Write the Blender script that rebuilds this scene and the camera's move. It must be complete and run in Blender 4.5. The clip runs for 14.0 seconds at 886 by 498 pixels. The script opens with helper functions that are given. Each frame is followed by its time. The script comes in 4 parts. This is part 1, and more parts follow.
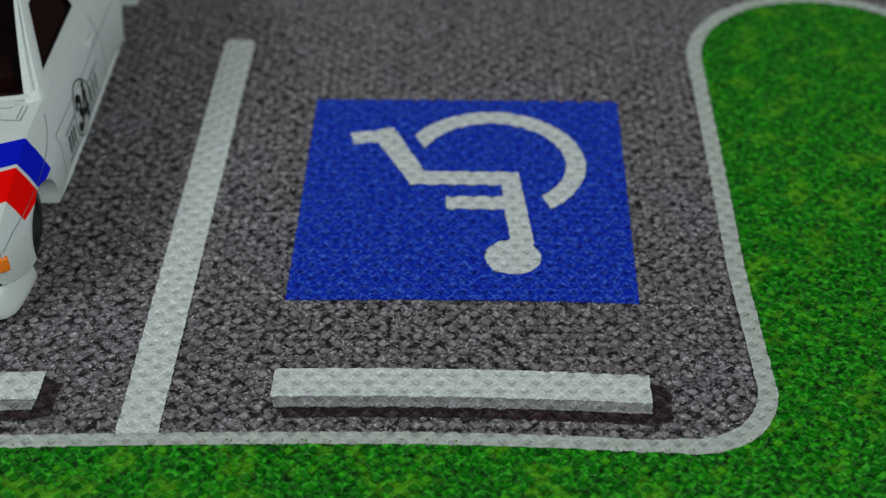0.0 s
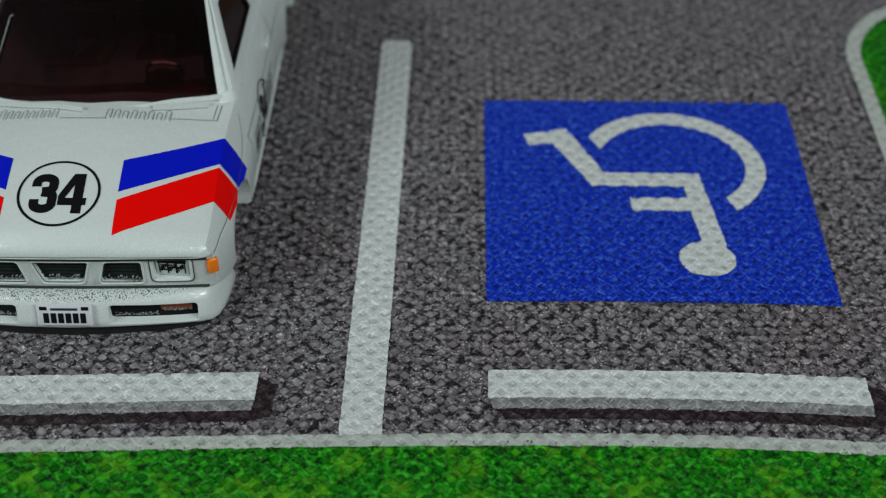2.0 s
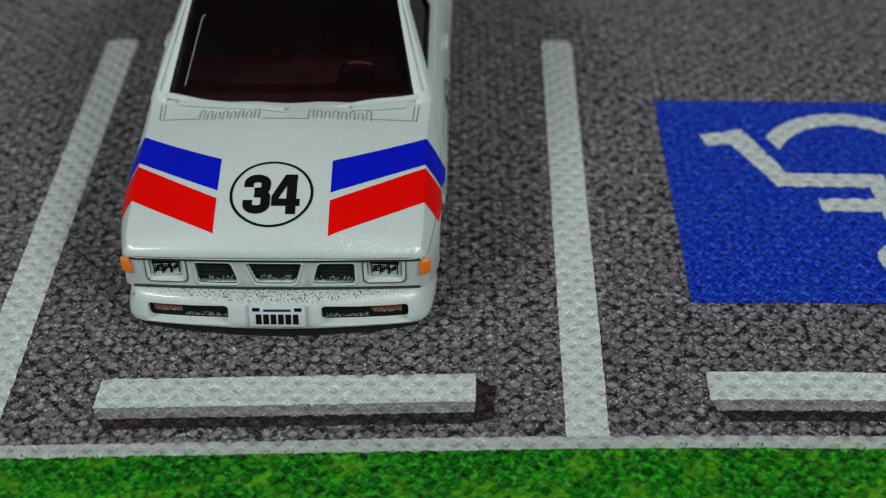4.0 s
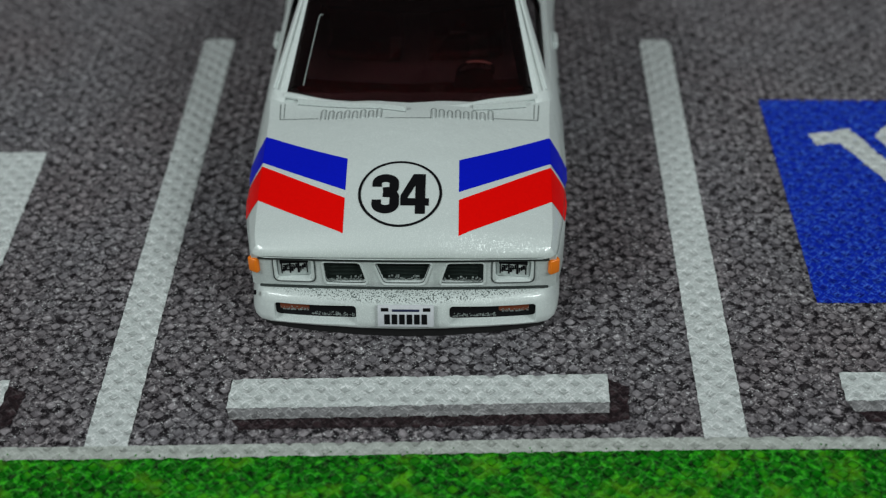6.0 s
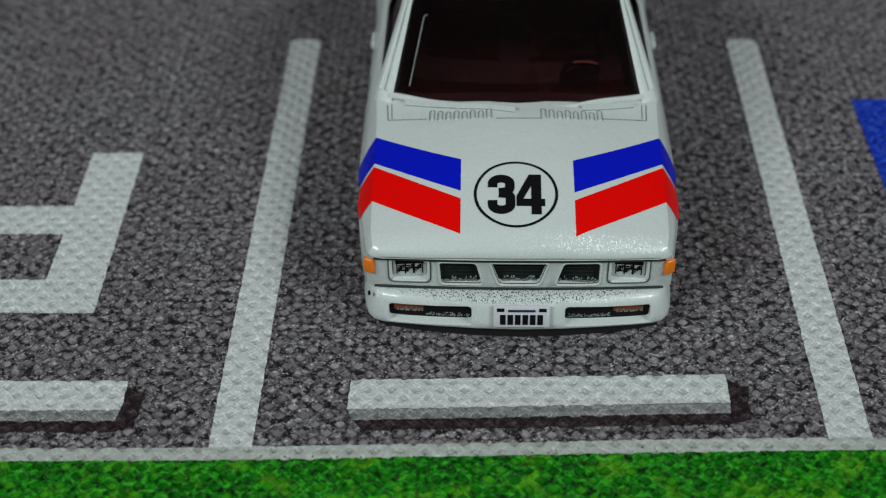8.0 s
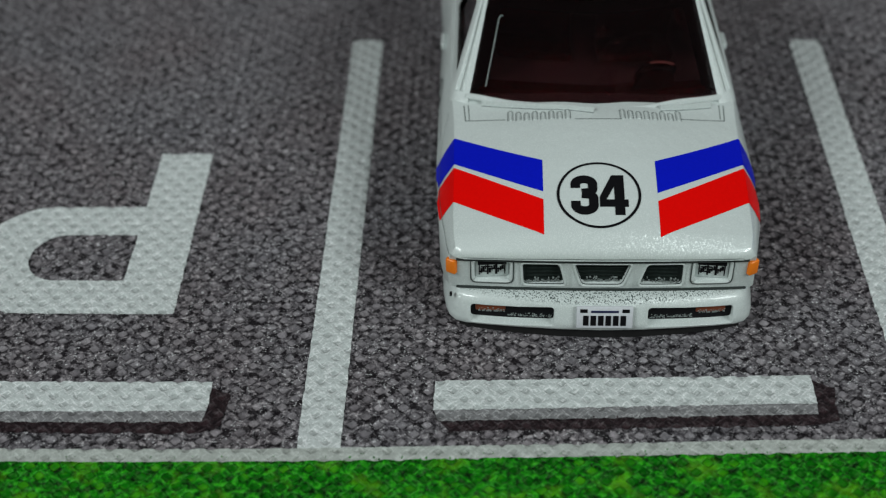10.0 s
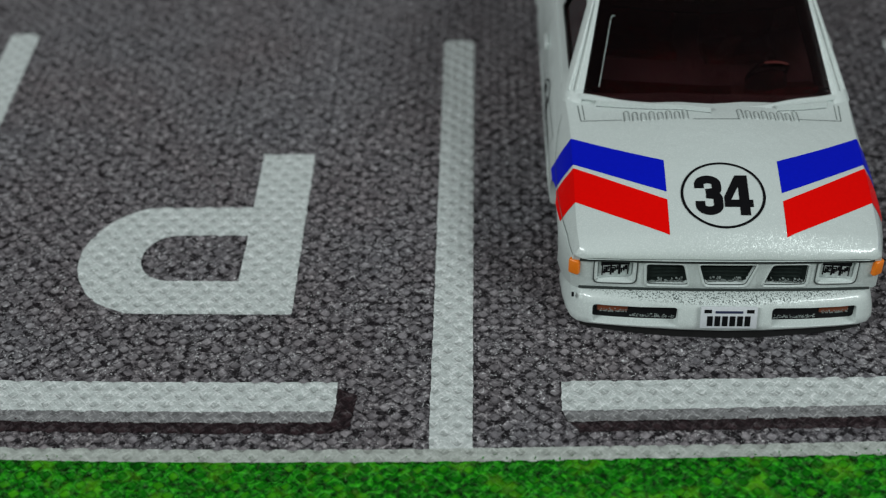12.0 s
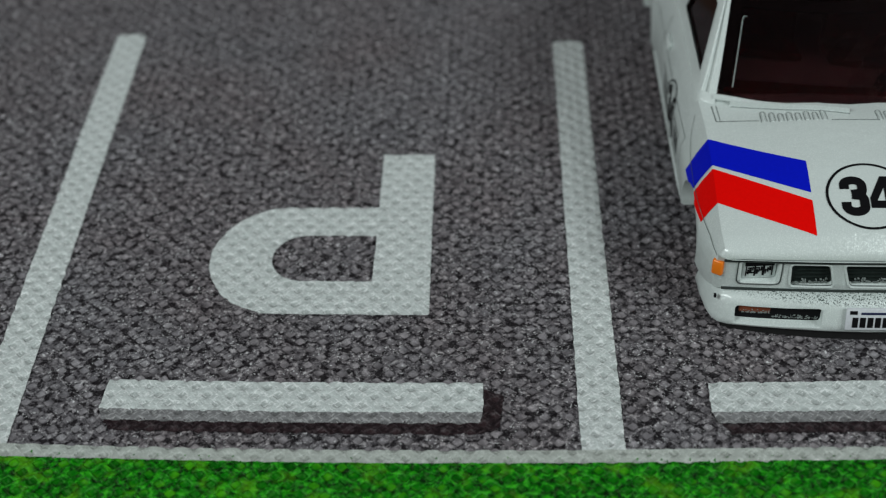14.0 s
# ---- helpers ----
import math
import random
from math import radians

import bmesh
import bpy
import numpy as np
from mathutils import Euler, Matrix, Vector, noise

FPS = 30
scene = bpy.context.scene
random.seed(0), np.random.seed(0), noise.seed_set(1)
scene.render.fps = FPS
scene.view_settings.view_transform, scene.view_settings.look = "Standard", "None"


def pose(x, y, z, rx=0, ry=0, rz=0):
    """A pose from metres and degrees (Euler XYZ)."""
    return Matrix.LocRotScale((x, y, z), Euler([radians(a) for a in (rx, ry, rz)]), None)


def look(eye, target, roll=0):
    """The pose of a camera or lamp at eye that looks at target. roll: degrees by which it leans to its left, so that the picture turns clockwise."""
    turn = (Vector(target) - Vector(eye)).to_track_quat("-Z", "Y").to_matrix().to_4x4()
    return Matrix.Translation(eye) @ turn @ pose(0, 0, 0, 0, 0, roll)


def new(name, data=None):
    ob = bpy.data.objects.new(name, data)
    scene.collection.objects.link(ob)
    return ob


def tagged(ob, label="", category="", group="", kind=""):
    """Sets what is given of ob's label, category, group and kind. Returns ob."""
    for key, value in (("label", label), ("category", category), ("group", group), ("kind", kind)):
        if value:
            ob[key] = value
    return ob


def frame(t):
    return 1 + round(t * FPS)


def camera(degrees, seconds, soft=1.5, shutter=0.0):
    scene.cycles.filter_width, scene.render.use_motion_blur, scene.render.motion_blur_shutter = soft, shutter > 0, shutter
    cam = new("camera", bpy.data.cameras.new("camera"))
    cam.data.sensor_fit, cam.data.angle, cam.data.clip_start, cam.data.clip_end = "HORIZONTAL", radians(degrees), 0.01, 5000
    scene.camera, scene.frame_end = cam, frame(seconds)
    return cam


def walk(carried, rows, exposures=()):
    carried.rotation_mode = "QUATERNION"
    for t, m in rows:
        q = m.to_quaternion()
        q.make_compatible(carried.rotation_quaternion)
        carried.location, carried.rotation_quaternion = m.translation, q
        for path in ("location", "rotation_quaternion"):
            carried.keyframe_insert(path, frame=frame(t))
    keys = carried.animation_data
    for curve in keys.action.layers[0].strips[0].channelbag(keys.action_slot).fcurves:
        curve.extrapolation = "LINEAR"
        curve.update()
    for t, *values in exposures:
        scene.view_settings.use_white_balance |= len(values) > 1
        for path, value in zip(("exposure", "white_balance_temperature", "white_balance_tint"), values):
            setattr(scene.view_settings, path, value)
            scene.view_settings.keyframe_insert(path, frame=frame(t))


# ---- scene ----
cam = camera(37.424, 14.0, soft=1.2)
# seconds, x, y, z in metres; pitch, roll, yaw in degrees
ROWS = [
    (0, 0.01623, -0.09871, 0.08756, -39.356, 0.016, 0.201),
    (0.5, 0.01066, -0.09871, 0.08752, -39.338, 0.018, 0.301),
    (1, 0.00504, -0.09870, 0.08744, -39.307, 0.009, 0.390),
    (1.5, 0.00051, -0.09864, 0.08733, -39.273, 0.002, 0.452),
    (2, -0.00351, -0.09859, 0.08719, -39.246, -0.011, 0.492),
    (2.5, -0.00836, -0.09850, 0.08706, -39.220, -0.026, 0.546),
    (3, -0.01328, -0.09838, 0.08691, -39.186, -0.077, 0.618),
    (3.5, -0.01895, -0.09829, 0.08681, -39.187, -0.157, 0.744),
    (4, -0.02324, -0.09830, 0.08679, -39.191, -0.248, 0.907),
    (6.5, -0.03688, -0.09811, 0.08654, -39.198, -0.723, 1.630),
    (7, -0.03951, -0.09816, 0.08669, -39.217, -0.800, 1.723),
    (7.5, -0.04253, -0.09823, 0.08683, -39.256, -0.856, 1.797),
    (8, -0.04494, -0.09823, 0.08686, -39.269, -0.905, 1.848),
    (10.5, -0.05448, -0.09839, 0.08689, -39.201, -1.225, 2.288),
    (11, -0.05710, -0.09842, 0.08688, -39.191, -1.274, 2.345),
    (11.5, -0.05981, -0.09848, 0.08691, -39.188, -1.295, 2.411),
    (12, -0.06356, -0.09854, 0.08693, -39.179, -1.318, 2.437),
    (12.5, -0.06635, -0.09860, 0.08692, -39.146, -1.342, 2.532),
    (13, -0.07070, -0.09868, 0.08691, -39.120, -1.401, 2.701),
    (13.5, -0.07353, -0.09876, 0.08688, -39.088, -1.483, 2.909),
    (14, -0.07611, -0.09881, 0.08682, -39.059, -1.585, 3.066),
]
walk(cam, [(t, pose(x, y, z, 0, 0, yaw) @ pose(0, 0, 0, 90 + pitch) @ pose(0, 0, 0, 0, 0, roll)) for t, x, y, z, pitch, roll, yaw in ROWS])
cam.data.dof.use_dof = True
cam.data.dof.focus_distance = 0.124
cam.data.dof.aperture_fstop = 27.0

# ---- light: a dim room with two unseen lamps added low in front of the truck ----
world = bpy.data.worlds.new("room_light")
scene.world = world
world.use_nodes = True
world.node_tree.nodes["Background"].inputs["Color"].default_value = (1.0, 0.92, 0.96, 1)
world.node_tree.nodes["Background"].inputs["Strength"].default_value = 0.095


def lamp(name, eye, target, size_x, size_y, watts, colour):
    data = bpy.data.lights.new(name, "AREA")
    data.shape, data.size, data.size_y = "RECTANGLE", size_x, size_y
    data.energy, data.color = watts, colour
    ob = new(name, data)
    ob.matrix_basis = look(eye, target)
    return ob


for side in (-1, 1):
    lamp("unseen_lamp", (-0.04 + side * 0.58, -0.38, 0.55), (-0.04, 0.0, 0), 0.42, 0.12, 4.2, (0.91, 1.0, 0.99))
scene.view_settings.exposure = 0.0

CM = 0.01
TX = -4.08  # the truck's middle line, in cm


# ---- materials ----
def material(name, colour=(0.5, 0.5, 0.5), rough=0.5, metal=0.0, **more):
    m = bpy.data.materials.new(name)
    m.use_nodes = True
    b = m.node_tree.nodes["Principled BSDF"]
    b.inputs["Base Color"].default_value = (*colour, 1)
    b.inputs["Roughness"].default_value = rough
    b.inputs["Metallic"].default_value = metal
    for key, value in more.items():
        b.inputs[key.replace("_", " ")].default_value = value
    return m


class Nodes:
    """Short hand for a material's nodes."""

    def __init__(self, m):
        self.tree = m.node_tree
        self.bsdf = self.tree.nodes["Principled BSDF"]

    def put(self, node, key, value):
        if isinstance(value, bpy.types.NodeSocket):
            self.tree.links.new(value, node.inputs[key])
        elif value is not None:
            node.inputs[key].default_value = value

    def math(self, op, a, b=None, c=None):
        n = self.tree.nodes.new("ShaderNodeMath")
        n.operation = op
        for i, v in enumerate((a, b, c)):
            self.put(n, i, v)
        return n.outputs[0]

    def place(self):
        return self.tree.nodes.new("ShaderNodeNewGeometry").outputs["Position"]

    def axes(self, vec):
        n = self.tree.nodes.new("ShaderNodeSeparateXYZ")
        self.put(n, 0, vec)
        return n.outputs

    def noise(self, vec, scale, detail=3.0, rough=0.55):
        n = self.tree.nodes.new("ShaderNodeTexNoise")
        self.put(n, "Vector", vec)
        self.put(n, "Scale", scale)
        self.put(n, "Detail", detail)
        self.put(n, "Roughness", rough)
        return n.outputs

    def cells(self, vec, scale, feature="F1"):
        n = self.tree.nodes.new("ShaderNodeTexVoronoi")
        n.feature = feature
        self.put(n, "Vector", vec)
        self.put(n, "Scale", scale)
        return n.outputs

    def ramp(self, fac, stops):
        n = self.tree.nodes.new("ShaderNodeValToRGB")
        self.put(n, 0, fac)
        while len(n.color_ramp.elements) < len(stops):
            n.color_ramp.elements.new(0.5)
        for e, (p, c) in zip(n.color_ramp.elements, stops):
            e.position = p
            e.color = (*c, 1) if len(c) == 3 else c
        return n.outputs[0]

    def mix(self, fac, a, b, blend="MIX"):
        n = self.tree.nodes.new("ShaderNodeMix")
        n.data_type, n.blend_type = "RGBA", blend
        self.put(n, 0, fac)
        for i, v in ((6, a), (7, b)):
            self.put(n, i, (*v, 1) if isinstance(v, tuple) and len(v) == 3 else v)
        return n.outputs[2]

    def scaled(self, vec, s):
        n = self.tree.nodes.new("ShaderNodeVectorMath")
        n.operation = "MULTIPLY"
        self.put(n, 0, vec)
        n.inputs[1].default_value = s
        return n.outputs[0]

    def add(self, a, b):
        n = self.tree.nodes.new("ShaderNodeVectorMath")
        n.operation = "ADD"
        self.put(n, 0, a)
        self.put(n, 1, b)
        return n.outputs[0]

    def bump(self, height, distance, strength=1.0):
        n = self.tree.nodes.new("ShaderNodeBump")
        self.put(n, "Height", height)
        n.inputs["Distance"].default_value = distance
        n.inputs["Strength"].default_value = strength
        self.tree.links.new(n.outputs[0], self.bsdf.inputs["Normal"])

    def colour(self, socket):
        self.tree.links.new(socket, self.bsdf.inputs["Base Color"])

    def rough(self, socket):
        self.tree.links.new(socket, self.bsdf.inputs["Roughness"])


def threads(n, wander=0.14, grow=-0.01):
    """The cloth: place, fibre grain, stray threads with their glints painted pale, and the small smooth diamonds
    between the threads.
    """
    p = n.place()
    fine = n.noise(p, 2300.0, 4.0, 0.65)["Fac"]
    x, y, _ = n.axes(p)

    def along(ax, ay, bx, by, seed):
        v = n.tree.nodes.new("ShaderNodeCombineXYZ")
        n.put(v, 0, n.math("MULTIPLY_ADD", y, ay, n.math("MULTIPLY", x, ax)))
        n.put(v, 1, n.math("MULTIPLY_ADD", y, by, n.math("MULTIPLY", x, bx)))
        v.inputs[2].default_value = seed
        return n.noise(v.outputs[0], 2000.0, 2.0)["Fac"]

    stray = n.math("MAXIMUM", along(0.40, 0.45, 1.5, -1.6, 0.3), along(0.40, -0.45, 1.5, 1.6, 0.7))
    glint = n.ramp(stray, [(0.575, (0, 0, 0)), (0.63, (1, 1, 1))])

    def saw(v):
        return n.math("ABSOLUTE", n.math("SUBTRACT", n.math("FRACT", v), 0.5))

    u, v = n.math("MULTIPLY", x, 100 / 0.224), n.math("MULTIPLY", y, 100 / 0.214)
    jitter = n.math("MULTIPLY_ADD", n.noise(p, 900.0, 2.0)["Fac"], wander, -wander / 2 - grow)
    a, b = saw(n.math("ADD", u, v)), saw(n.math("SUBTRACT", u, v))
    far = n.math("SQRT", n.math("MULTIPLY_ADD", a, a, n.math("MULTIPLY", b, b)))
    d = n.math("ADD", n.math("ADD", n.math("MULTIPLY", n.math("MAXIMUM", a, b), 1.4), n.math("MULTIPLY", far, 0.54)), jitter)
    pad = n.ramp(d, [(0.40, (1, 1, 1)), (0.50, (0, 0, 0))])
    # band round each diamond: painted crevice shade on asphalt, painted glints elsewhere
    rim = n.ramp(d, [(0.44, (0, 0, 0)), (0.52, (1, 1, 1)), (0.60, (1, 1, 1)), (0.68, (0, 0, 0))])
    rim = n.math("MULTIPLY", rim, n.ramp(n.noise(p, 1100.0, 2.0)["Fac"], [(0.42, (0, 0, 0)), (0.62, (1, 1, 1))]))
    return p, fine, glint, pad, rim


def asphalt_print():
    """Speckled grey print: smooth sunken diamonds in rows, crevice shade painted black round them, black spots of the
    print, pale specks.
    """
    m = material("printed_asphalt", rough=0.32, Specular_IOR_Level=0.18)
    n = Nodes(m)
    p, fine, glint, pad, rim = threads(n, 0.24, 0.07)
    grit = n.noise(p, 1600.0, 4.0, 0.7)["Fac"]
    base = n.ramp(grit, [(0.37, (0.008, 0.006, 0.008)), (0.44, (0.095, 0.088, 0.096)), (0.54, (0.185, 0.175, 0.184)), (0.64, (0.48, 0.46, 0.47))])
    lumps = n.noise(p, 560.0, 2.5, 0.6)["Fac"]
    smooth = n.ramp(lumps, [(0.34, (0.135, 0.128, 0.137)), (0.5, (0.205, 0.195, 0.204)), (0.66, (0.30, 0.287, 0.297))])
    smooth = n.mix(1.0, smooth, n.ramp(grit, [(0.38, (0.75, 0.75, 0.75)), (0.50, (1, 1, 1)), (0.62, (1.25, 1.24, 1.25))]), "MULTIPLY")
    there = n.math("MULTIPLY", pad, n.ramp(n.noise(p, 330.0, 2.0)["Fac"], [(0.34, (0.6, 0.6, 0.6)), (0.48, (1, 1, 1))]))
    base = n.mix(there, base, smooth)
    hole = n.ramp(n.noise(p, 980.0, 3.0, 0.62)["Fac"], [(0.425, (1, 1, 1)), (0.46, (0, 0, 0))])
    hole = n.math("MULTIPLY", hole, n.math("SUBTRACT", 1.0, n.math("MULTIPLY", there, 0.9)))
    # rim: crevice shade put into the colour; hole: black spots of the print
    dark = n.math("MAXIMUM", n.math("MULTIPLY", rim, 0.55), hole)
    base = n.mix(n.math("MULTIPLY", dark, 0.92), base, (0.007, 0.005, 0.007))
    speck = n.math("MULTIPLY", n.ramp(n.noise(p, 3600.0, 2.0)["Fac"], [(0.60, (0, 0, 0)), (0.66, (1, 1, 1))]), n.ramp(n.noise(p, 500.0, 2.0)["Fac"], [(0.46, (0, 0, 0)), (0.56, (1, 1, 1))]))
    broad = n.noise(p, 45.0, 3.0)["Fac"]
    base = n.mix(1.0, base, n.ramp(broad, [(0.35, (0.93, 0.94, 0.96)), (0.68, (0.90, 0.83, 0.83))]), "MULTIPLY")
    n.colour(n.mix(n.math("MULTIPLY", speck, 0.7), base, (0.70, 0.70, 0.71)))
    high = n.math("MULTIPLY", grit, n.math("MULTIPLY_ADD", there, -0.5, 0.8))
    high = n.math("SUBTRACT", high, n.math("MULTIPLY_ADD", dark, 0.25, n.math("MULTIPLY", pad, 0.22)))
    n.bump(high, 0.0007)
    return m


def paint_print(name, light, dark, pale=None, worn=0.25, gloss=0.28):
    """A flat printed colour on the same cloth; pale, worn: colour and strength of the glints painted on stray threads
    and rims.
    """
    m = material(name, rough=0.40, Specular_IOR_Level=gloss)
    n = Nodes(m)
    p, fine, glint, pad, rim = threads(n)
    c = n.mix(n.ramp(fine, [(0.35, (0.55, 0.55, 0.55)), (0.6, (0, 0, 0))]), light, dark)
    c = n.mix(n.math("MULTIPLY", pad, 0.8), c, tuple(v * 0.86 for v in dark))
    pale = pale or tuple(min(1, v * 1.5 + 0.02) for v in light)
    c = n.mix(n.math("MULTIPLY", rim, worn * 0.5), c, pale)
    n.colour(n.mix(n.math("MULTIPLY", glint, worn), c, pale))
    n.bump(n.math("ADD", n.math("MULTIPLY", fine, 0.6), n.math("MULTIPLY", pad, -0.17)), 0.0003)
    return m


def grass_print():
    m = material("printed_grass", rough=0.3, Specular_IOR_Level=0.13)
    n = Nodes(m)
    p, fine, glint, pad, rim = threads(n, 0.24, 0.07)
    blades = n.noise(p, 1500.0, 4.0, 0.68)["Fac"]
    c = n.ramp(blades, [(0.38, (0.0003, 0.014, 0.0003)), (0.46, (0.0008, 0.09, 0.0009)), (0.55, (0.005, 0.20, 0.002)), (0.65, (0.04, 0.42, 0.012))])
    sun = n.noise(p, 260.0, 3.0)["Fac"]
    c = n.mix(n.ramp(sun, [(0.53, (0, 0, 0)), (0.68, (0.7, 0.7, 0.7))]), c, n.mix(blades, (0.012, 0.12, 0.001), (0.17, 0.52, 0.008)))
    tone = n.noise(p, 380.0, 2.0)["Fac"]
    c = n.mix(n.math("MULTIPLY", pad, 0.85), c, n.ramp(tone, [(0.36, (0.0006, 0.055, 0.001)), (0.52, (0.002, 0.135, 0.002)), (0.66, (0.05, 0.30, 0.005))]))
    # lighter part of the rim: thread glints painted into the green
    c = n.mix(n.math("MULTIPLY", rim, 0.5), c, n.ramp(blades, [(0.42, (0.0006, 0.03, 0.001)), (0.51, (0.06, 0.40, 0.045))]))
    n.colour(n.mix(n.math("MULTIPLY", glint, 0.15), c, (0.16, 0.44, 0.11)))
    high = n.math("MULTIPLY", blades, n.math("MULTIPLY_ADD", pad, -0.5, 0.8))
    n.bump(n.math("SUBTRACT", high, n.math("MULTIPLY", pad, 0.3)), 0.0005)
    return m


def truck_paint():
    m = material("white_metallic_paint", (0.60, 0.665, 0.645), 0.5, Coat_Weight=0.55, Coat_Roughness=0.13)
    n = Nodes(m)
    p = n.place()
    flake = n.cells(p, 17000.0)
    tone = n.axes(flake["Color"])
    spot = n.math("GREATER_THAN", tone[0], 0.78)
    n.colour(n.mix(n.math("MULTIPLY", spot, 0.5), (0.535, 0.59, 0.575), (0.76, 0.81, 0.79)))
    n.rough(n.math("MULTIPLY_ADD", spot, -0.14, 0.46))
    n.put(n.bsdf, "Metallic", n.math("MULTIPLY", spot, 0.12))
    n.bump(n.noise(p, 500.0, 2.0)["Fac"], 0.00010)
    even = n.bsdf.inputs["Normal"].links[0].from_socket
    off = n.tree.nodes.new("ShaderNodeVectorMath")
    off.operation = "SUBTRACT"
    n.put(off, 0, flake["Color"])
    off.inputs[1].default_value = (0.5, 0.5, 0.5)
    size = n.tree.nodes.new("ShaderNodeVectorMath")
    size.operation = "SCALE"
    n.put(size, 0, off.outputs[0])
    n.put(size, "Scale", n.math("MULTIPLY_ADD", spot, 0.26, 0.14))
    unit = n.tree.nodes.new("ShaderNodeVectorMath")
    unit.operation = "NORMALIZE"
    n.put(unit, 0, n.add(even, size.outputs[0]))
    n.tree.links.new(unit.outputs[0], n.bsdf.inputs["Normal"])
    return m


def scuffed_paint():
    """The truck's paint with fine black scuffs along the top edge of the bumper."""
    m = truck_paint()
    m.name = "scuffed_white_paint"
    n = Nodes(m)
    p = n.place()
    z = n.axes(p)[2]
    band = n.ramp(n.math("MULTIPLY", z, 100.0), [(0.395, (0, 0, 0)), (0.43, (1, 1, 1)), (0.475, (1, 1, 1)), (0.49, (0, 0, 0))])
    hairs = n.noise(p, 6500.0, 3.0, 0.65)["Fac"]
    spot = n.math("MULTIPLY", band, n.ramp(hairs, [(0.425, (1, 1, 1)), (0.47, (0, 0, 0))]))
    old = n.bsdf.inputs["Base Color"].links[0].from_socket
    n.colour(n.mix(spot, old, (0.04, 0.06, 0.055)))
    return m


def grain(name, colour, rough, metal=0.0, scale=1500.0, spread=0.35, bump=0.00004, gloss=0.3):
    m = material(name, colour, rough, metal, Specular_IOR_Level=gloss)
    n = Nodes(m)
    f = n.noise(n.place(), scale, 3.0)["Fac"]
    n.colour(n.mix(f, tuple(c * (1 - spread) for c in colour), tuple(min(1, c * (1 + spread)) for c in colour)))
    n.bump(f, bump)
    return m


ASPHALT, GRASS = asphalt_print(), grass_print()
LINE = paint_print("printed_white_line", (0.52, 0.56, 0.55), (0.41, 0.445, 0.435), (0.84, 0.86, 0.86), 0.55)
KERB = paint_print("printed_grey_kerb", (0.40, 0.43, 0.40), (0.31, 0.335, 0.305), (0.65, 0.68, 0.65), 0.4)
BLUE = paint_print("printed_blue", (0.0008, 0.020, 0.41), (0.0004, 0.008, 0.21), (0.06, 0.18, 0.72), 0.6, 0.15)
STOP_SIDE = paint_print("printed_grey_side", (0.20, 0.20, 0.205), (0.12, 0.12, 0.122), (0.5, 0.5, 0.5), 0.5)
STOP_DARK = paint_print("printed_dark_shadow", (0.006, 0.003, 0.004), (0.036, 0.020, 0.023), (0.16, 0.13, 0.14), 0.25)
RUBBER_BACK = grain("black_foam_rubber", (0.02, 0.02, 0.02), 0.8)
WHITE = truck_paint()
SCUFFED = scuffed_paint()
RED_INK = grain("red_decal_ink", (0.74, 0.002, 0.001), 0.42, 0, 3000.0, 0.08, 0.00001, 0.06)
BLUE_INK = grain("blue_decal_ink", (0.002, 0.008, 0.47), 0.42, 0, 3000.0, 0.1, 0.00001, 0.08)
BLACK_INK = grain("black_decal_ink", (0.006, 0.006, 0.007), 0.4, 0, 3000.0, 0.2, 0.00001, 0.08)
ORANGE = material("orange_lens_ink", (0.85, 0.20, 0.006), 0.3)
RUST = grain("dull_orange_lens_ink", (0.20, 0.045, 0.014), 0.4)
GRILLE = grain("black_grille_ink", (0.013, 0.019, 0.017), 0.5, 0.0, 2500.0, 0.6, 0.00006, 0.15)
SEAM = material("dark_panel_gap", (0.055, 0.07, 0.066), 0.6)
COWL = material("pale_panel_groove", (0.14, 0.165, 0.158), 0.6)
GAP = material("black_panel_gap", (0.012, 0.02, 0.018), 0.6)
# grey for worn ink, and for reflections and highlights put in as colour
WEAR_GLINT = grain("grey_wear_glint_ink", (0.22, 0.25, 0.24), 0.5, 0.0, 3500.0, 0.6)
CHROME = grain("silver_lamp_ink", (0.58, 0.63, 0.62), 0.3, 0.4, 2500.0, 0.4, 0.00005)
TYRE = grain("black_plastic_tyre", (0.012, 0.012, 0.012), 0.45)
INSIDE = grain("dark_red_plastic_interior", (0.14, 0.004, 0.003), 0.7)
WHEEL_RED = grain("deep_red_plastic_wheel", (0.05, 0.003, 0.002), 0.6)
CHASSIS = grain("black_plastic_chassis", (0.012, 0.012, 0.012), 0.55)
PLATE = grain("white_plate_ink", (0.55, 0.57, 0.60), 0.4, 0, 3500.0, 0.15)
NAVY = material("navy_ink", (0.015, 0.02, 0.06), 0.4)
GLASS = material("smoked_window_plastic", (0.13, 0.040, 0.042), 0.03, IOR=1.40, Transmission_Weight=1.0)
WOOD = grain("dark_wood_table", (0.09, 0.055, 0.035), 0.5, 0, 60.0)


# ---- mesh helpers, in centimetres ----
def part(name, bm, mat, parent=None, label="", smooth=40.0):
    bm.normal_update()
    me = bpy.data.meshes.new(name)
    for v in bm.verts:
        v.co *= CM
    for f in bm.faces:
        f.smooth = smooth > 0
    for e in bm.edges:
        if len(e.link_faces) == 2 and e.calc_face_angle(0) > radians(smooth):
            e.smooth = False
    bm.to_mesh(me)
    bm.free()
    me.materials.append(mat)
    ob = new(name, me)
    if parent is not None:
        ob.parent = parent
    return tagged(ob, label)


def empty(name, place=(0, 0, 0)):
    ob = new(name)
    ob.empty_display_size = 0.005
    ob.location = [c * CM for c in place]
    return ob


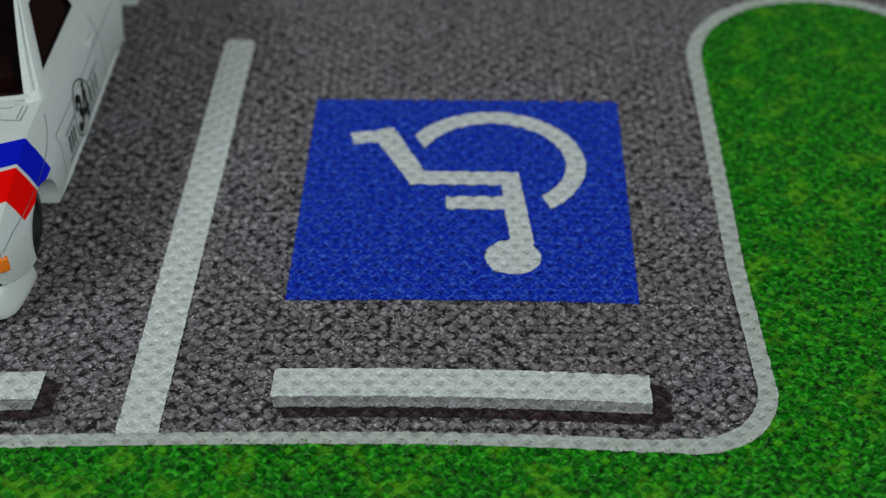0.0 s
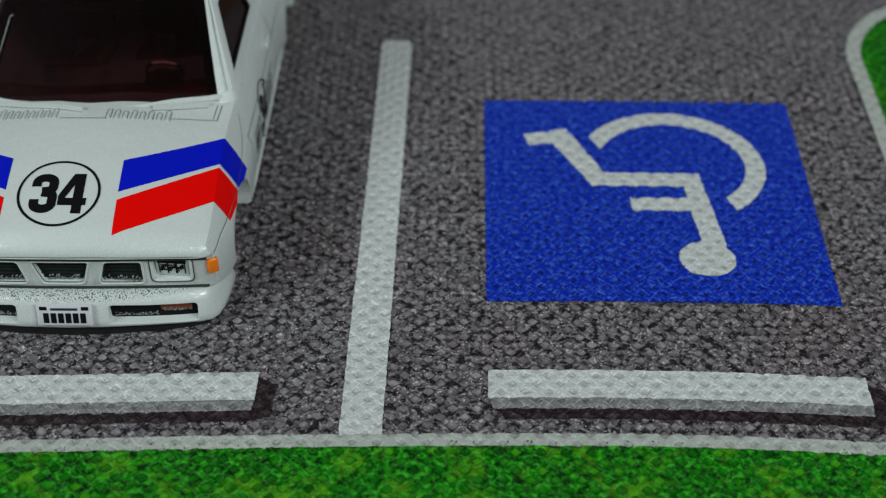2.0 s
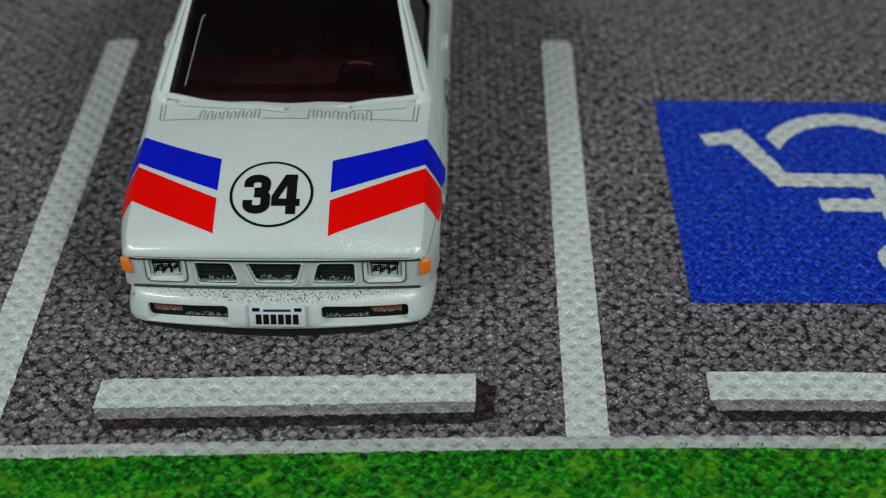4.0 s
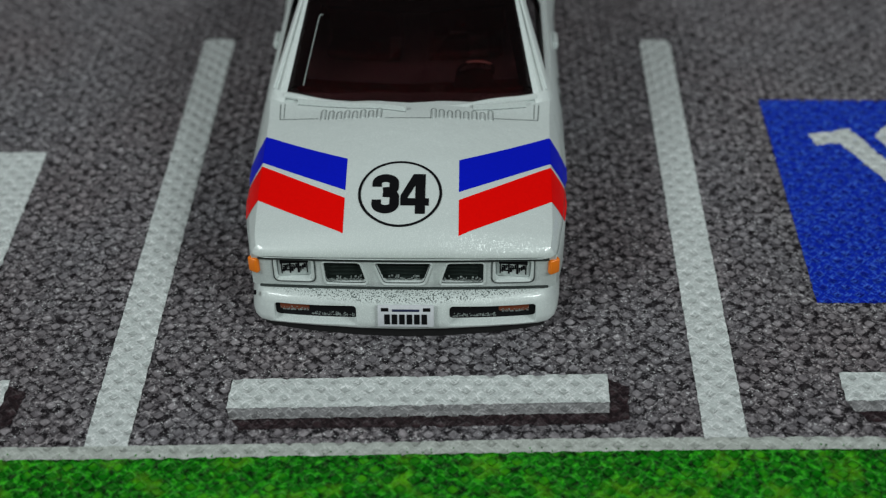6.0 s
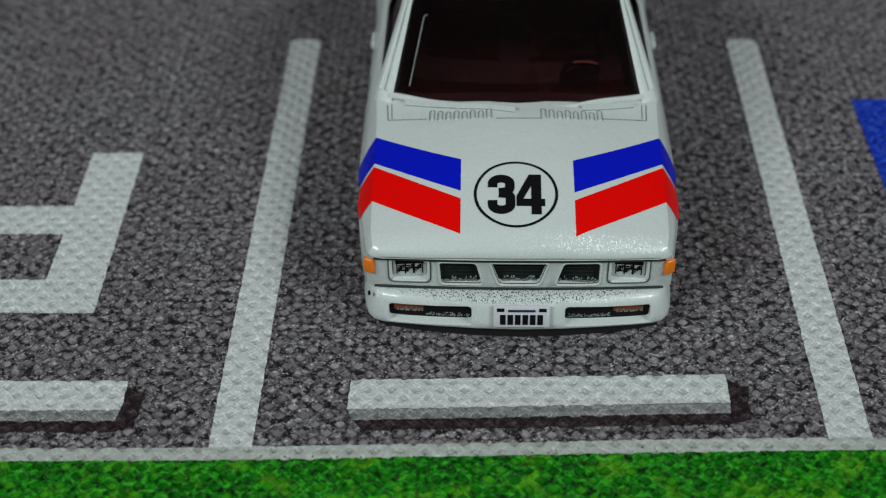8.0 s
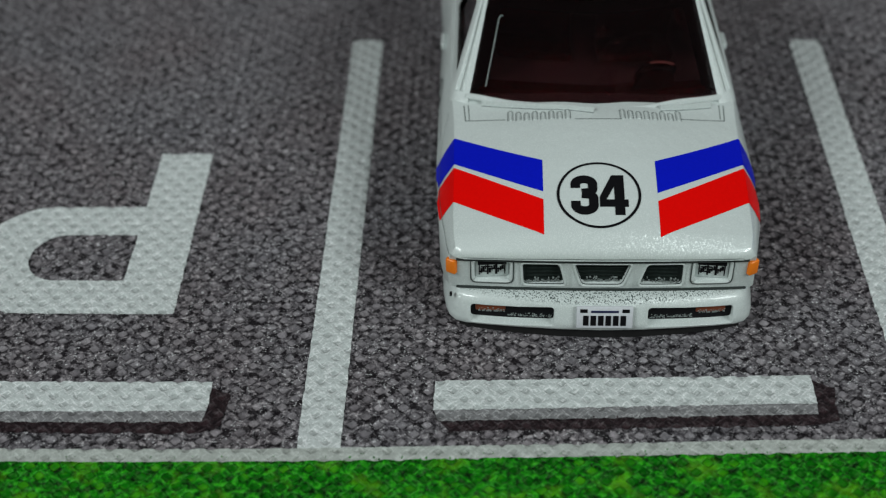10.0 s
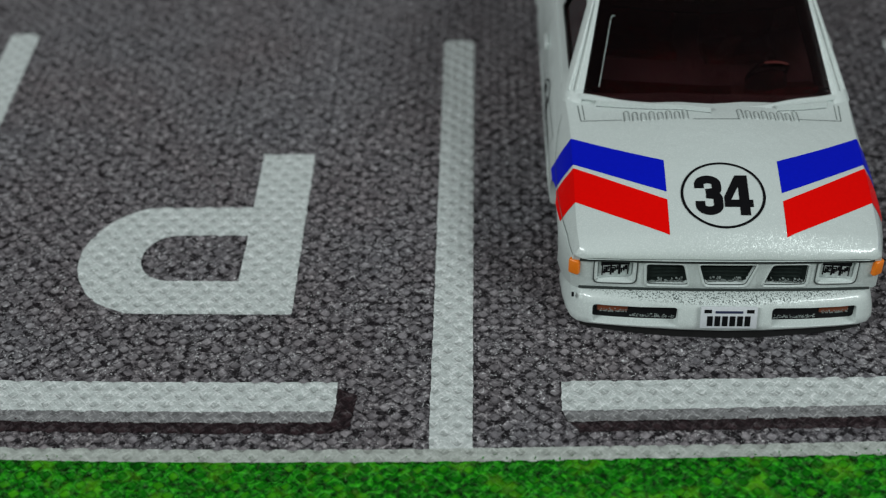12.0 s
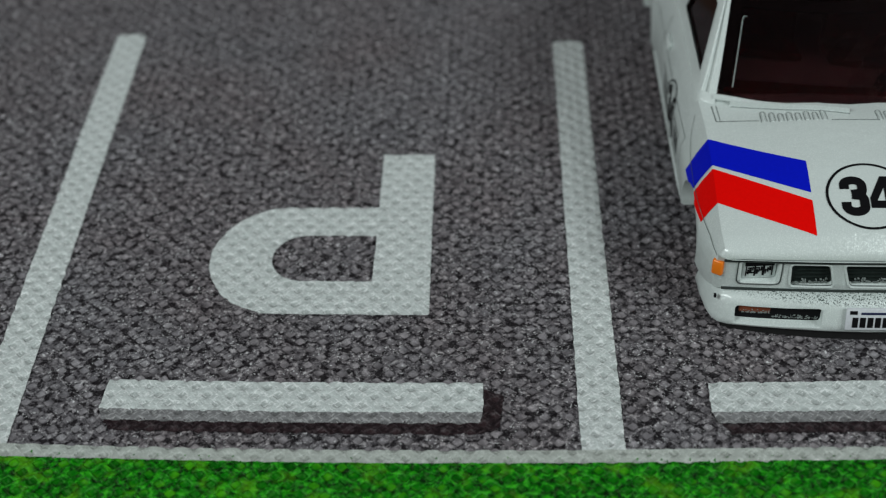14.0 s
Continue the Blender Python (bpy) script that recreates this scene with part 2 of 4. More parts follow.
def box(bm, a, b, bevel=0.0, turn=None, segments=2):
    """A box between two corners, with rounded edges, turned about its own middle."""
    sub = bmesh.new()
    bmesh.ops.create_cube(sub, size=1.0)
    size, mid = [abs(q - p) for p, q in zip(a, b)], [(p + q) / 2 for p, q in zip(a, b)]
    for v in sub.verts:
        v.co = Vector([c * s for c, s in zip(v.co, size)])
    if bevel:
        bmesh.ops.bevel(sub, geom=sub.edges[:], offset=bevel, segments=segments, profile=0.5, affect="EDGES")
    m = Matrix.Translation(mid) @ (turn or Matrix())
    sub.transform(m)
    merge(bm, sub)
    return bm


def merge(bm, sub):
    made = {v: bm.verts.new(v.co) for v in sub.verts}
    for f in sub.faces:
        bm.faces.new([made[v] for v in f.verts])
    sub.free()


def prism(bm, outline, axis_vec, closed_caps=True):
    """A solid from an outline of 3D points pushed along a vector."""
    lower = [bm.verts.new(p) for p in outline]
    upper = [bm.verts.new(Vector(p) + Vector(axis_vec)) for p in outline]
    k = len(outline)
    for i in range(k):
        bm.faces.new((lower[i], lower[(i + 1) % k], upper[(i + 1) % k], upper[i]))
    if closed_caps:
        bm.faces.new(lower[::-1])
        bm.faces.new(upper)
    bmesh.ops.recalc_face_normals(bm, faces=bm.faces[:])
    return bm


def lathe(bm, profile, centre, steps=32):
    """A wheel-like solid: (across, radius) pairs turned about the x axis through centre."""
    rings = []
    for a, r in profile:
        rings.append([bm.verts.new((centre[0] + a, centre[1] + r * math.cos(2 * math.pi * i / steps), centre[2] + r * math.sin(2 * math.pi * i / steps))) for i in range(steps)])
    for p, q in zip(rings, rings[1:]):
        for i in range(steps):
            bm.faces.new((p[i], p[(i + 1) % steps], q[(i + 1) % steps], q[i]))
    bm.faces.new(rings[0])
    bm.faces.new(rings[-1])
    bmesh.ops.recalc_face_normals(bm, faces=bm.faces[:])
    return bm


def tube(bm, points, radius, steps=8):
    """A round bar along points."""
    points = [Vector(p) for p in points]
    rings = []
    for i, p in enumerate(points):
        way = (points[min(i + 1, len(points) - 1)] - points[max(i - 1, 0)]).normalized()
        side = way.cross(Vector((0, 0, 1)) if abs(way.z) < 0.9 else Vector((0, 1, 0))).normalized()
        up = side.cross(way)
        rings.append([bm.verts.new(p + radius * (math.cos(a) * side + math.sin(a) * up)) for a in [2 * math.pi * k / steps for k in range(steps)]])
    for p, q in zip(rings, rings[1:]):
        for i in range(steps):
            bm.faces.new((p[i], p[(i + 1) % steps], q[(i + 1) % steps], q[i]))
    bm.faces.new(rings[0])
    bm.faces.new(rings[-1])
    bmesh.ops.recalc_face_normals(bm, faces=bm.faces[:])
    return bm


# ---- the play mat: printed cloth on foam ----
def bow(x, y):
    """How far the print runs out of square, across the mat."""
    fade = min(1.0, max(0.0, (4.5 - y) / 6.0))
    return 0.12 * math.cos((x - 1.0) / (10.5 if x < 1 else 6.0) * math.pi) * fade


def rough_outline(points, step=0.035, wander=0.012, closed=True):
    """Cuts an outline into short steps that follow the threads of the cloth."""
    out = []
    k = len(points)
    for i in range(k if closed else k - 1):
        a, b = Vector((*points[i][:2], 0)), Vector((*points[(i + 1) % k][:2], 0))
        n = max(1, int((b - a).length / step))
        for j in range(n):
            p = a.lerp(b, j / n)
            jag = noise.noise_vector(p * 9.0) * wander * 0.45 + noise.noise_vector(p * 22.0) * wander * 0.7
            out.append((p.x + jag.x, p.y + jag.y))
    return out


def value_noise(x, y, size, seed):
    """Smooth noise from -1 to 1 over arrays of places, with lumps of that size."""
    fx, fy = np.asarray(x) / size + 1000.0, np.asarray(y) / size + 1000.0
    ix, iy = np.floor(fx).astype(np.int64), np.floor(fy).astype(np.int64)
    tx, ty = fx - ix, fy - iy
    tx, ty = tx * tx * (3 - 2 * tx), ty * ty * (3 - 2 * ty)

    def corner(i, j):
        h = (i * 374761393 + j * 668265263 + seed * 974634777) & 0xFFFFFFFF
        h = ((h ^ (h >> 13)) * 1274126177) & 0xFFFFFFFF
        return ((h ^ (h >> 16)) & 0xFFFF) / 32767.5 - 1.0

    low = corner(ix, iy) * (1 - tx) + corner(ix + 1, iy) * tx
    high = corner(ix, iy + 1) * (1 - tx) + corner(ix + 1, iy + 1) * tx
    return low * (1 - ty) + high * ty


PITCH_X, PITCH_Y = 0.224, 0.214


def cloth(x, y):
    """Height of the cloth: a net of threads round small sunken diamonds, uneven, on foam that is nearly flat."""
    x, y = np.asarray(x, float), np.asarray(y, float)
    p, q = x / PITCH_X + y / PITCH_Y, x / PITCH_X - y / PITCH_Y
    d = np.maximum(np.abs(p - np.floor(p) - 0.5), np.abs(q - np.floor(q) - 0.5)) * 2
    t = np.clip((d - 0.34 - 0.05 * value_noise(x, y, 0.16, 9)) / 0.22, 0, 1)
    net = t * t * (3 - 2 * t)
    deep = 0.8 + 0.3 * value_noise(x, y, 0.4, 5)
    return 0.018 * deep * (net - 0.75) + 0.003 * value_noise(x, y, 0.10, 6)


STEP = 0.024


def laid(name, xy, faces, z, mat, parent, label):
    """A piece of the mat's printed face, from its places and triangles."""
    xy = np.asarray(xy, float)
    co = np.column_stack([xy[:, 0], xy[:, 1], cloth(xy[:, 0], xy[:, 1]) + z]) * CM
    me = bpy.data.meshes.new(name)
    me.from_pydata(co.tolist(), [], faces)
    me.polygons.foreach_set("use_smooth", np.ones(len(me.polygons), dtype=bool))
    me.materials.append(mat)
    ob = new(name, me)
    ob.parent = parent
    return tagged(ob, label)


def sheet(name, outlines, z, mat, parent, label="", warp=True, wander=0.013):
    """Printed pieces that follow the cloth, filled with small triangles."""
    from mathutils.geometry import delaunay_2d_cdt

    all_xy, all_faces = [], []
    for points in outlines:
        pts = [(x, y + (bow(x, y) if warp else 0)) for x, y in rough_outline(points, wander=wander)]
        pts = [(min(max(x, VIEW[0] - 0.5), VIEW[1] + 0.5), min(max(y, VIEW[2] - 0.5), VIEW[3] + 0.5)) for x, y in pts]
        edge = np.array(pts)
        lo, hi = edge.min(0), edge.max(0)
        gx, gy = np.meshgrid(np.arange(lo[0], hi[0], STEP), np.arange(lo[1], hi[1], STEP))
        gx[1::2] += STEP / 2
        inner = np.column_stack([gx.ravel(), gy.ravel()])
        if name == "grass_print":
            inner = inner[(inner[:, 1] < -1.7) | (inner[:, 0] > 4.0)]
        if name == "kerb_line":
            inner = inner[(inner[:, 1] < -1.6) | (inner[:, 0] > 3.7)]
        every = [Vector(p) for p in pts] + [Vector(p) for p in inner.tolist()]
        vs, _, fs, *_ = delaunay_2d_cdt(every, [], [list(range(len(pts)))], 1, 1e-5)
        base = len(all_xy)
        all_xy += [(v.x, v.y) for v in vs]
        for f in fs:
            a, b, c = (vs[i] for i in f[:3])
            f = list(f) if (b - a).cross(c - a) > 0 else list(f)[::-1]
            all_faces.append([base + i for i in f])
    return laid(name, all_xy, all_faces, z + 0.005, mat, parent, label)


def ribbon(path, width, thin=None):
    """The outline of a band along a path of (x, y); thin: its width along the straight near edge."""
    left, right = [], []
    wide = width
    for i, p in enumerate(path):
        width = thin if thin and p[0] < 3.6 else wide
        a, b = Vector(path[max(i - 1, 0)]), Vector(path[min(i + 1, len(path) - 1)])
        w = (b - a).normalized()
        n = Vector((-w.y, w.x)) * width / 2
        left.append((p[0] + n.x, p[1] + n.y))
        right.append((p[0] - n.x, p[1] - n.y))
    return left + right[::-1]


def arc(cx, cy, r, a0, a1, steps=24, ry=None):
    return [(cx + r * math.cos(radians(a0 + (a1 - a0) * i / steps)), cy + (ry or r) * math.sin(radians(a0 + (a1 - a0) * i / steps))) for i in range(steps + 1)]


X0, X1, Y0, Y1 = -16.5, 10.0, -4.2, 9.5
VIEW = (-15.6, 9.0, -3.4, 7.6)
bm = bmesh.new()
box(bm, (X0, Y0, -0.3), (X1, Y1, -0.035), 0.05)
mat_thing = tagged(part("play_mat", bm, RUBBER_BACK), "printed cloth play mat of a car park with white bay lines", "play mat")

gx, gy = np.meshgrid(np.arange(X0 + 0.05, X1 - 0.05, STEP), np.arange(Y0 + 0.05, Y1 - 0.05, STEP))
count_y, count_x = gx.shape
index = np.arange(gx.size).reshape(gx.shape)
quads = np.stack([index[:-1, :-1], index[:-1, 1:], index[1:, 1:], index[1:, :-1]], -1).reshape(-1, 4).tolist()
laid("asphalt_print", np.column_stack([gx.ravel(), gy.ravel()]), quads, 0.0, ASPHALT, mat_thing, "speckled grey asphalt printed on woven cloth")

kerb_path = [(x * 0.5, -2.003) for x in range(-32, 8)] + arc(3.80, -1.165, 0.82, -90, -2, 14) + [(4.62, 0.5), (4.70, 2.3), (4.775, 4.3)]
kerb_path += arc(6.50, 4.52, 1.72, 180, 0, 30) + [(8.22, 1.0), (8.3, -1.2)] + arc(9.1, -1.165, 0.80, 180, 270, 12) 
grass_edge = kerb_path + [(9.1, Y0 + 0.05), (X0 + 0.05, Y0 + 0.05), (X0 + 0.05, -1.965)]
sheet("grass_print", [grass_edge], 0.004, GRASS, mat_thing, "bright green lawn printed on woven cloth")
sheet("kerb_line", [ribbon(kerb_path, 0.185, 0.15)], 0.008, KERB, mat_thing, "light grey kerb line printed round the lawn")


def bay_line(bottom_x, top_x, top_y, width=0.39):
    """A painted line between two bays with a rounded far end."""
    r = 0.09
    h = width / 2
    pts = [(bottom_x - h, -1.94), (bottom_x + h, -1.94), (top_x + h, top_y - r)]
    pts += [(top_x + h - r + r * math.cos(a), top_y - r + r * math.sin(a)) for a in (0.5, 1.0, math.pi / 2)]
    pts += [(top_x - h + r + r * math.cos(a), top_y - r + r * math.sin(a)) for a in (math.pi / 2, 2.1, 2.6, math.pi)]
    return sheet("bay_line", [pts], 0.005, LINE, mat_thing, "white parking bay line printed on the cloth")


bay_line(-1.165, -1.075, 5.10)
bay_line(-6.665, -6.715, 5.10)
bay_line(-12.20, -12.475, 5.28)

panel = sheet("disabled_bay_panel", [[(0.0, -0.115), (3.56, -0.09), (3.70, 3.64), (0.04, 3.66)]], 0.005, BLUE, mat_thing, "blue square of a disabled parking bay", wander=0.01)
chair = [(0.483, 2.90), (0.993, 3.03), (1.375, 2.135), (2.44, 2.125), (2.55, 0.86)]
chair += arc(2.318, 0.60, 0.295, 40, -264, 30, 0.288)
chair += [(2.30, 0.93), (2.257, 1.42), (1.62, 1.43), (1.613, 1.66), (2.253, 1.665), (2.24, 1.88), (1.214, 1.885), (0.81, 2.735), (0.542, 2.67)]
wheel = arc(2.155, 2.305, 1.06, 149, -53, 40, 1.07) + arc(2.155, 2.305, 0.835, -49, 159, 40, 0.825)
wheel = [(x - 0.035 * max(0.0, 2.305 - y) if x > 2.155 else x, y) for x, y in wheel]
sheet("wheelchair_symbol", [chair, wheel], 0.010, LINE, panel, "white wheelchair symbol")


def wheel_stop(x0, x1, y):
    """A concrete stop block as the print shows it: white top, grey front, dark shade."""
    d = 0.37
    top = sheet("wheel_stop_print", [[(x0, y - d), (x1, y - d), (x1, y), (x0 + 0.01, y)]], 0.012, LINE, mat_thing, "white wheel stop block printed in front of a bay")
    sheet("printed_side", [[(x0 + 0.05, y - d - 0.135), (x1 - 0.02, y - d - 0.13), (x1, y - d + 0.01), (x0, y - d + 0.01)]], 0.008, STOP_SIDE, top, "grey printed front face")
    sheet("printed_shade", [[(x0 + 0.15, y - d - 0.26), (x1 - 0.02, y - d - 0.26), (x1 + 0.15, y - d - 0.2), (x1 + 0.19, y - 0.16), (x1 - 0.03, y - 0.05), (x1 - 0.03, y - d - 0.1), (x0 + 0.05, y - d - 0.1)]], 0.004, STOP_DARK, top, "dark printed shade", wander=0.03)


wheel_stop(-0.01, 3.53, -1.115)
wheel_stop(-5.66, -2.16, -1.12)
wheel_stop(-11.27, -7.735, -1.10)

stem = [(-8.925, 2.545), (-8.335, 2.545), (-8.285, -0.162), (-8.88, -0.162)]
bowl_out = [(-8.70, -0.160), (-9.85, -0.162)] + arc(-9.78, 0.70, 0.84, 262, 102, 26, 0.866) + [(-8.70, 1.56)]
bowl_in = [(-8.70, 1.07), (-9.62, 1.07)] + arc(-9.60, 0.70, 0.37, 100, 260, 16, 0.37) + [(-8.70, 0.33)]
sheet("letter_p", [stem, bowl_out + bowl_in], 0.005, LINE, mat_thing, "white letter P printed sideways in the bay")


# ---- the toy truck, in centimetres: x across from its middle, y back from the nose, z up ----
STATIONS = [
    # y, middle height, shoulder half width, shoulder height, side half width, side height, sill half width, sill height
    (-0.412, 0.872, 1.30, 0.815, 1.345, 0.800, 1.345, 0.792),
    (-0.405, 0.910, 1.36, 0.845, 1.400, 0.815, 1.400, 0.790),
    (-0.385, 0.945, 1.385, 0.872, 1.430, 0.822, 1.430, 0.790),
    (-0.362, 0.972, 1.39, 0.890, 1.440, 0.825, 1.440, 0.790),
    (-0.358, 0.976, 1.392, 0.893, 1.450, 0.780, 1.462, 0.400),
    (-0.30, 1.030, 1.40, 0.925, 1.466, 0.795, 1.477, 0.380),
    (-0.23, 1.078, 1.41, 0.950, 1.482, 0.800, 1.491, 0.340),
    (0.00, 1.170, 1.418, 1.004, 1.528, 0.810, 1.530, 0.270),
    (0.30, 1.273, 1.419, 1.070, 1.570, 0.815, 1.575, 0.270),
    (0.58, 1.347, 1.421, 1.124, 1.592, 0.820, 1.597, 0.260),
    (1.10, 1.415, 1.427, 1.199, 1.612, 0.830, 1.607, 0.325),
    (1.45, 1.395, 1.438, 1.235, 1.615, 0.840, 1.608, 0.325),
    (1.75, 1.36, 1.458, 1.265, 1.615, 0.850, 1.605, 0.325),
    (2.50, 1.350, 1.490, 1.290, 1.620, 0.860, 1.610, 0.325),
    (4.20, 1.350, 1.490, 1.300, 1.620, 0.860, 1.610, 0.325),
    (4.60, 1.350, 1.500, 1.300, 1.650, 0.870, 1.640, 0.325),
    (5.60, 1.350, 1.500, 1.300, 1.650, 0.870, 1.640, 0.34),
    (6.70, 1.340, 1.480, 1.290, 1.620, 0.850, 1.600, 0.350),
    (6.85, 1.300, 1.440, 1.260, 1.570, 0.800, 1.540, 0.450),
]


def plan_bow(u, y):
    """The nose is curved in plan: its corners lie further back."""
    return 0.055 * u * u * max(0.0, min(1.0, (0.9 - y) / 1.2))


def droop(u, y=-0.4):
    """The nose falls a little towards its corners."""
    return -0.03 * u * u * max(0.0, min(1.0, (0.4 - y) / 0.5))


def drooped(bm, more=1.0):
    for v in bm.verts:
        v.co.z += more * droop(v.co.x, v.co.y)
    return bm


def section(row):
    y, zc, us, zs, uc, zch, ub, zb = row
    half = [(g * us, zc - (zc - zs) * max(0.0, (g - 0.22) / 0.78) ** 1.2) for g in (0.0, 0.2, 0.3, 0.4, 0.5, 0.6, 0.75, 0.87, 0.95, 1.0)]
    half += [(us + (uc - us) * 0.5, zs + (zch - zs) * 0.45), (uc, zch), ((uc + ub) / 2 + 0.004, (zch + zb) / 2), (ub, zb + 0.02), (ub - 0.03, zb), (0.6, zb - 0.004 if y > -0.36 else 0.836), (0.3, zb - 0.004 if y > -0.36 else 0.845)]
    ring = half + [(-u, z) for u, z in half[:0:-1]]
    return [Vector((u, y + plan_bow(u, y), z)) for u, z in ring]


def loft(bm, rings):
    rows = [[bm.verts.new(p) for p in r] for r in rings]
    k = len(rows[0])
    for a, b in zip(rows, rows[1:]):
        for i in range(k):
            bm.faces.new((a[i], a[(i + 1) % k], b[(i + 1) % k], b[i]))
    bm.faces.new(rows[0])
    bm.faces.new(rows[-1])
    bmesh.ops.recalc_face_normals(bm, faces=bm.faces[:])
    return bm


def smooth_rows(rows, start, steps=4):
    """The rows before start as they are, those after it glided through."""
    rows = np.array(rows, float)
    out = [tuple(r) for r in rows[:start]]
    for i in range(start, len(rows) - 1):
        h = rows[i + 1, 0] - rows[i, 0]

        def slope(k):
            a, b = max(k - 1, start), min(k + 1, len(rows) - 1)
            return (rows[b] - rows[a]) / (rows[b, 0] - rows[a, 0])

        for j in range(steps):
            t = j / steps
            out.append(tuple((2 * t**3 - 3 * t**2 + 1) * rows[i] + (t**3 - 2 * t**2 + t) * h * slope(i) + (-2 * t**3 + 3 * t**2) * rows[i + 1] + (t**3 - t**2) * h * slope(i + 1)))
    return out + [tuple(rows[-1])]


def mesh_of(bm):
    me = bpy.data.meshes.new("work")
    bm.to_mesh(me)
    bm.free()
    return me


def carve(bm, cutters, rounding=0.0):
    """bm with the cutters taken away and its hard edges eased."""
    ob = new("work", mesh_of(bm))
    tools = []
    for c in cutters:
        tool = new("tool", mesh_of(c))
        mod = ob.modifiers.new("cut", "BOOLEAN")
        mod.object, mod.operation, mod.solver = tool, "DIFFERENCE", "EXACT"
        tools.append(tool)
    if rounding:
        ease = ob.modifiers.new("ease", "BEVEL")
        ease.width, ease.segments, ease.limit_method, ease.angle_limit, ease.use_clamp_overlap = rounding, 2, "ANGLE", radians(38), True
    bpy.context.view_layer.update()
    done = bpy.data.meshes.new_from_object(ob.evaluated_get(bpy.context.evaluated_depsgraph_get()))
    out = bmesh.new()
    out.from_mesh(done)
    for o in [ob, *tools]:
        me = o.data
        bpy.data.objects.remove(o)
        bpy.data.meshes.remove(me)
    bpy.data.meshes.remove(done)
    return out


def solid(outline, push):
    return prism(bmesh.new(), outline, push)


def eased(outline, r, steps=4):
    """An outline of (x, z) with its corners rounded."""
    out = []
    k = len(outline)
    for i in range(k):
        a, b, c = Vector(outline[i - 1]), Vector(outline[i]), Vector(outline[(i + 1) % k])
        p, q = b + (a - b).normalized() * r, b + (c - b).normalized() * r
        for j in range(steps + 1):
            t = j / steps
            out.append(tuple((1 - t) ** 2 * p + 2 * t * (1 - t) * b + t * t * q))
    return out


def grown(outline, d):
    """An outline of (x, z) pushed out from its middle by about d."""
    mx, mz = (sum(p[k] for p in outline) / len(outline) for k in (0, 1))
    return [(x + math.copysign(d, x - mx), z + math.copysign(d, z - mz)) for x, z in outline]


truck = tagged(empty("toy_pickup_truck", (TX, 0, 0)), "white die-cast toy racing pickup with blue and red stripes", "toy truck")

WHEELS = [(0.72, 0.42), (4.98, 0.43)]
LAMPS = [(s * 0.878, s * 1.212) for s in (1, -1)]
GRILLES = [
    ((-0.758, -0.414), (-0.742, -0.349)),
    ((-0.272, 0.272), (-0.187, 0.190)),
    ((0.425, 0.763), (0.352, 0.763)),
]


def lamp_outline(lo, hi):
    return [(lo, 0.555), (hi, 0.555), (hi, 0.785), (lo, 0.785)]


def grille_outline(t0, t1, b0, b1):
    return [(b0, 0.512), (b1, 0.512), (t1, 0.762), (t0, 0.762)]


cutters = []
for y, z in WHEELS:
    for s in (1, -1):
        cutters.append(lathe(bmesh.new(), [(-0.45, 0.45), (0.45, 0.45)], (s * 1.50, y, z - 0.01), 40))
for a, b in LAMPS:
    lo, hi = min(a, b), max(a, b)
    cutters.append(drooped(solid([(x, -0.6, z) for x, z in eased(lamp_outline(lo, hi), 0.045)], (0, 0.385, 0))))
for (t0, t1), (b0, b1) in GRILLES:
    cutters.append(drooped(solid([(x, -0.7, z) for x, z in eased(grille_outline(t0, t1, b0, b1), 0.04)], (0, 0.44, 0))))
cutters.append(box(bmesh.new(), (-1.32, 4.95, 0.75), (1.32, 6.65, 2.2), 0.03))
shell = carve(loft(bmesh.new(), [section(r) for r in smooth_rows(STATIONS, 4)]), cutters, 0.022)

# the printed stripes follow the shell and end at its arches
TOP_EDGE = 1.413


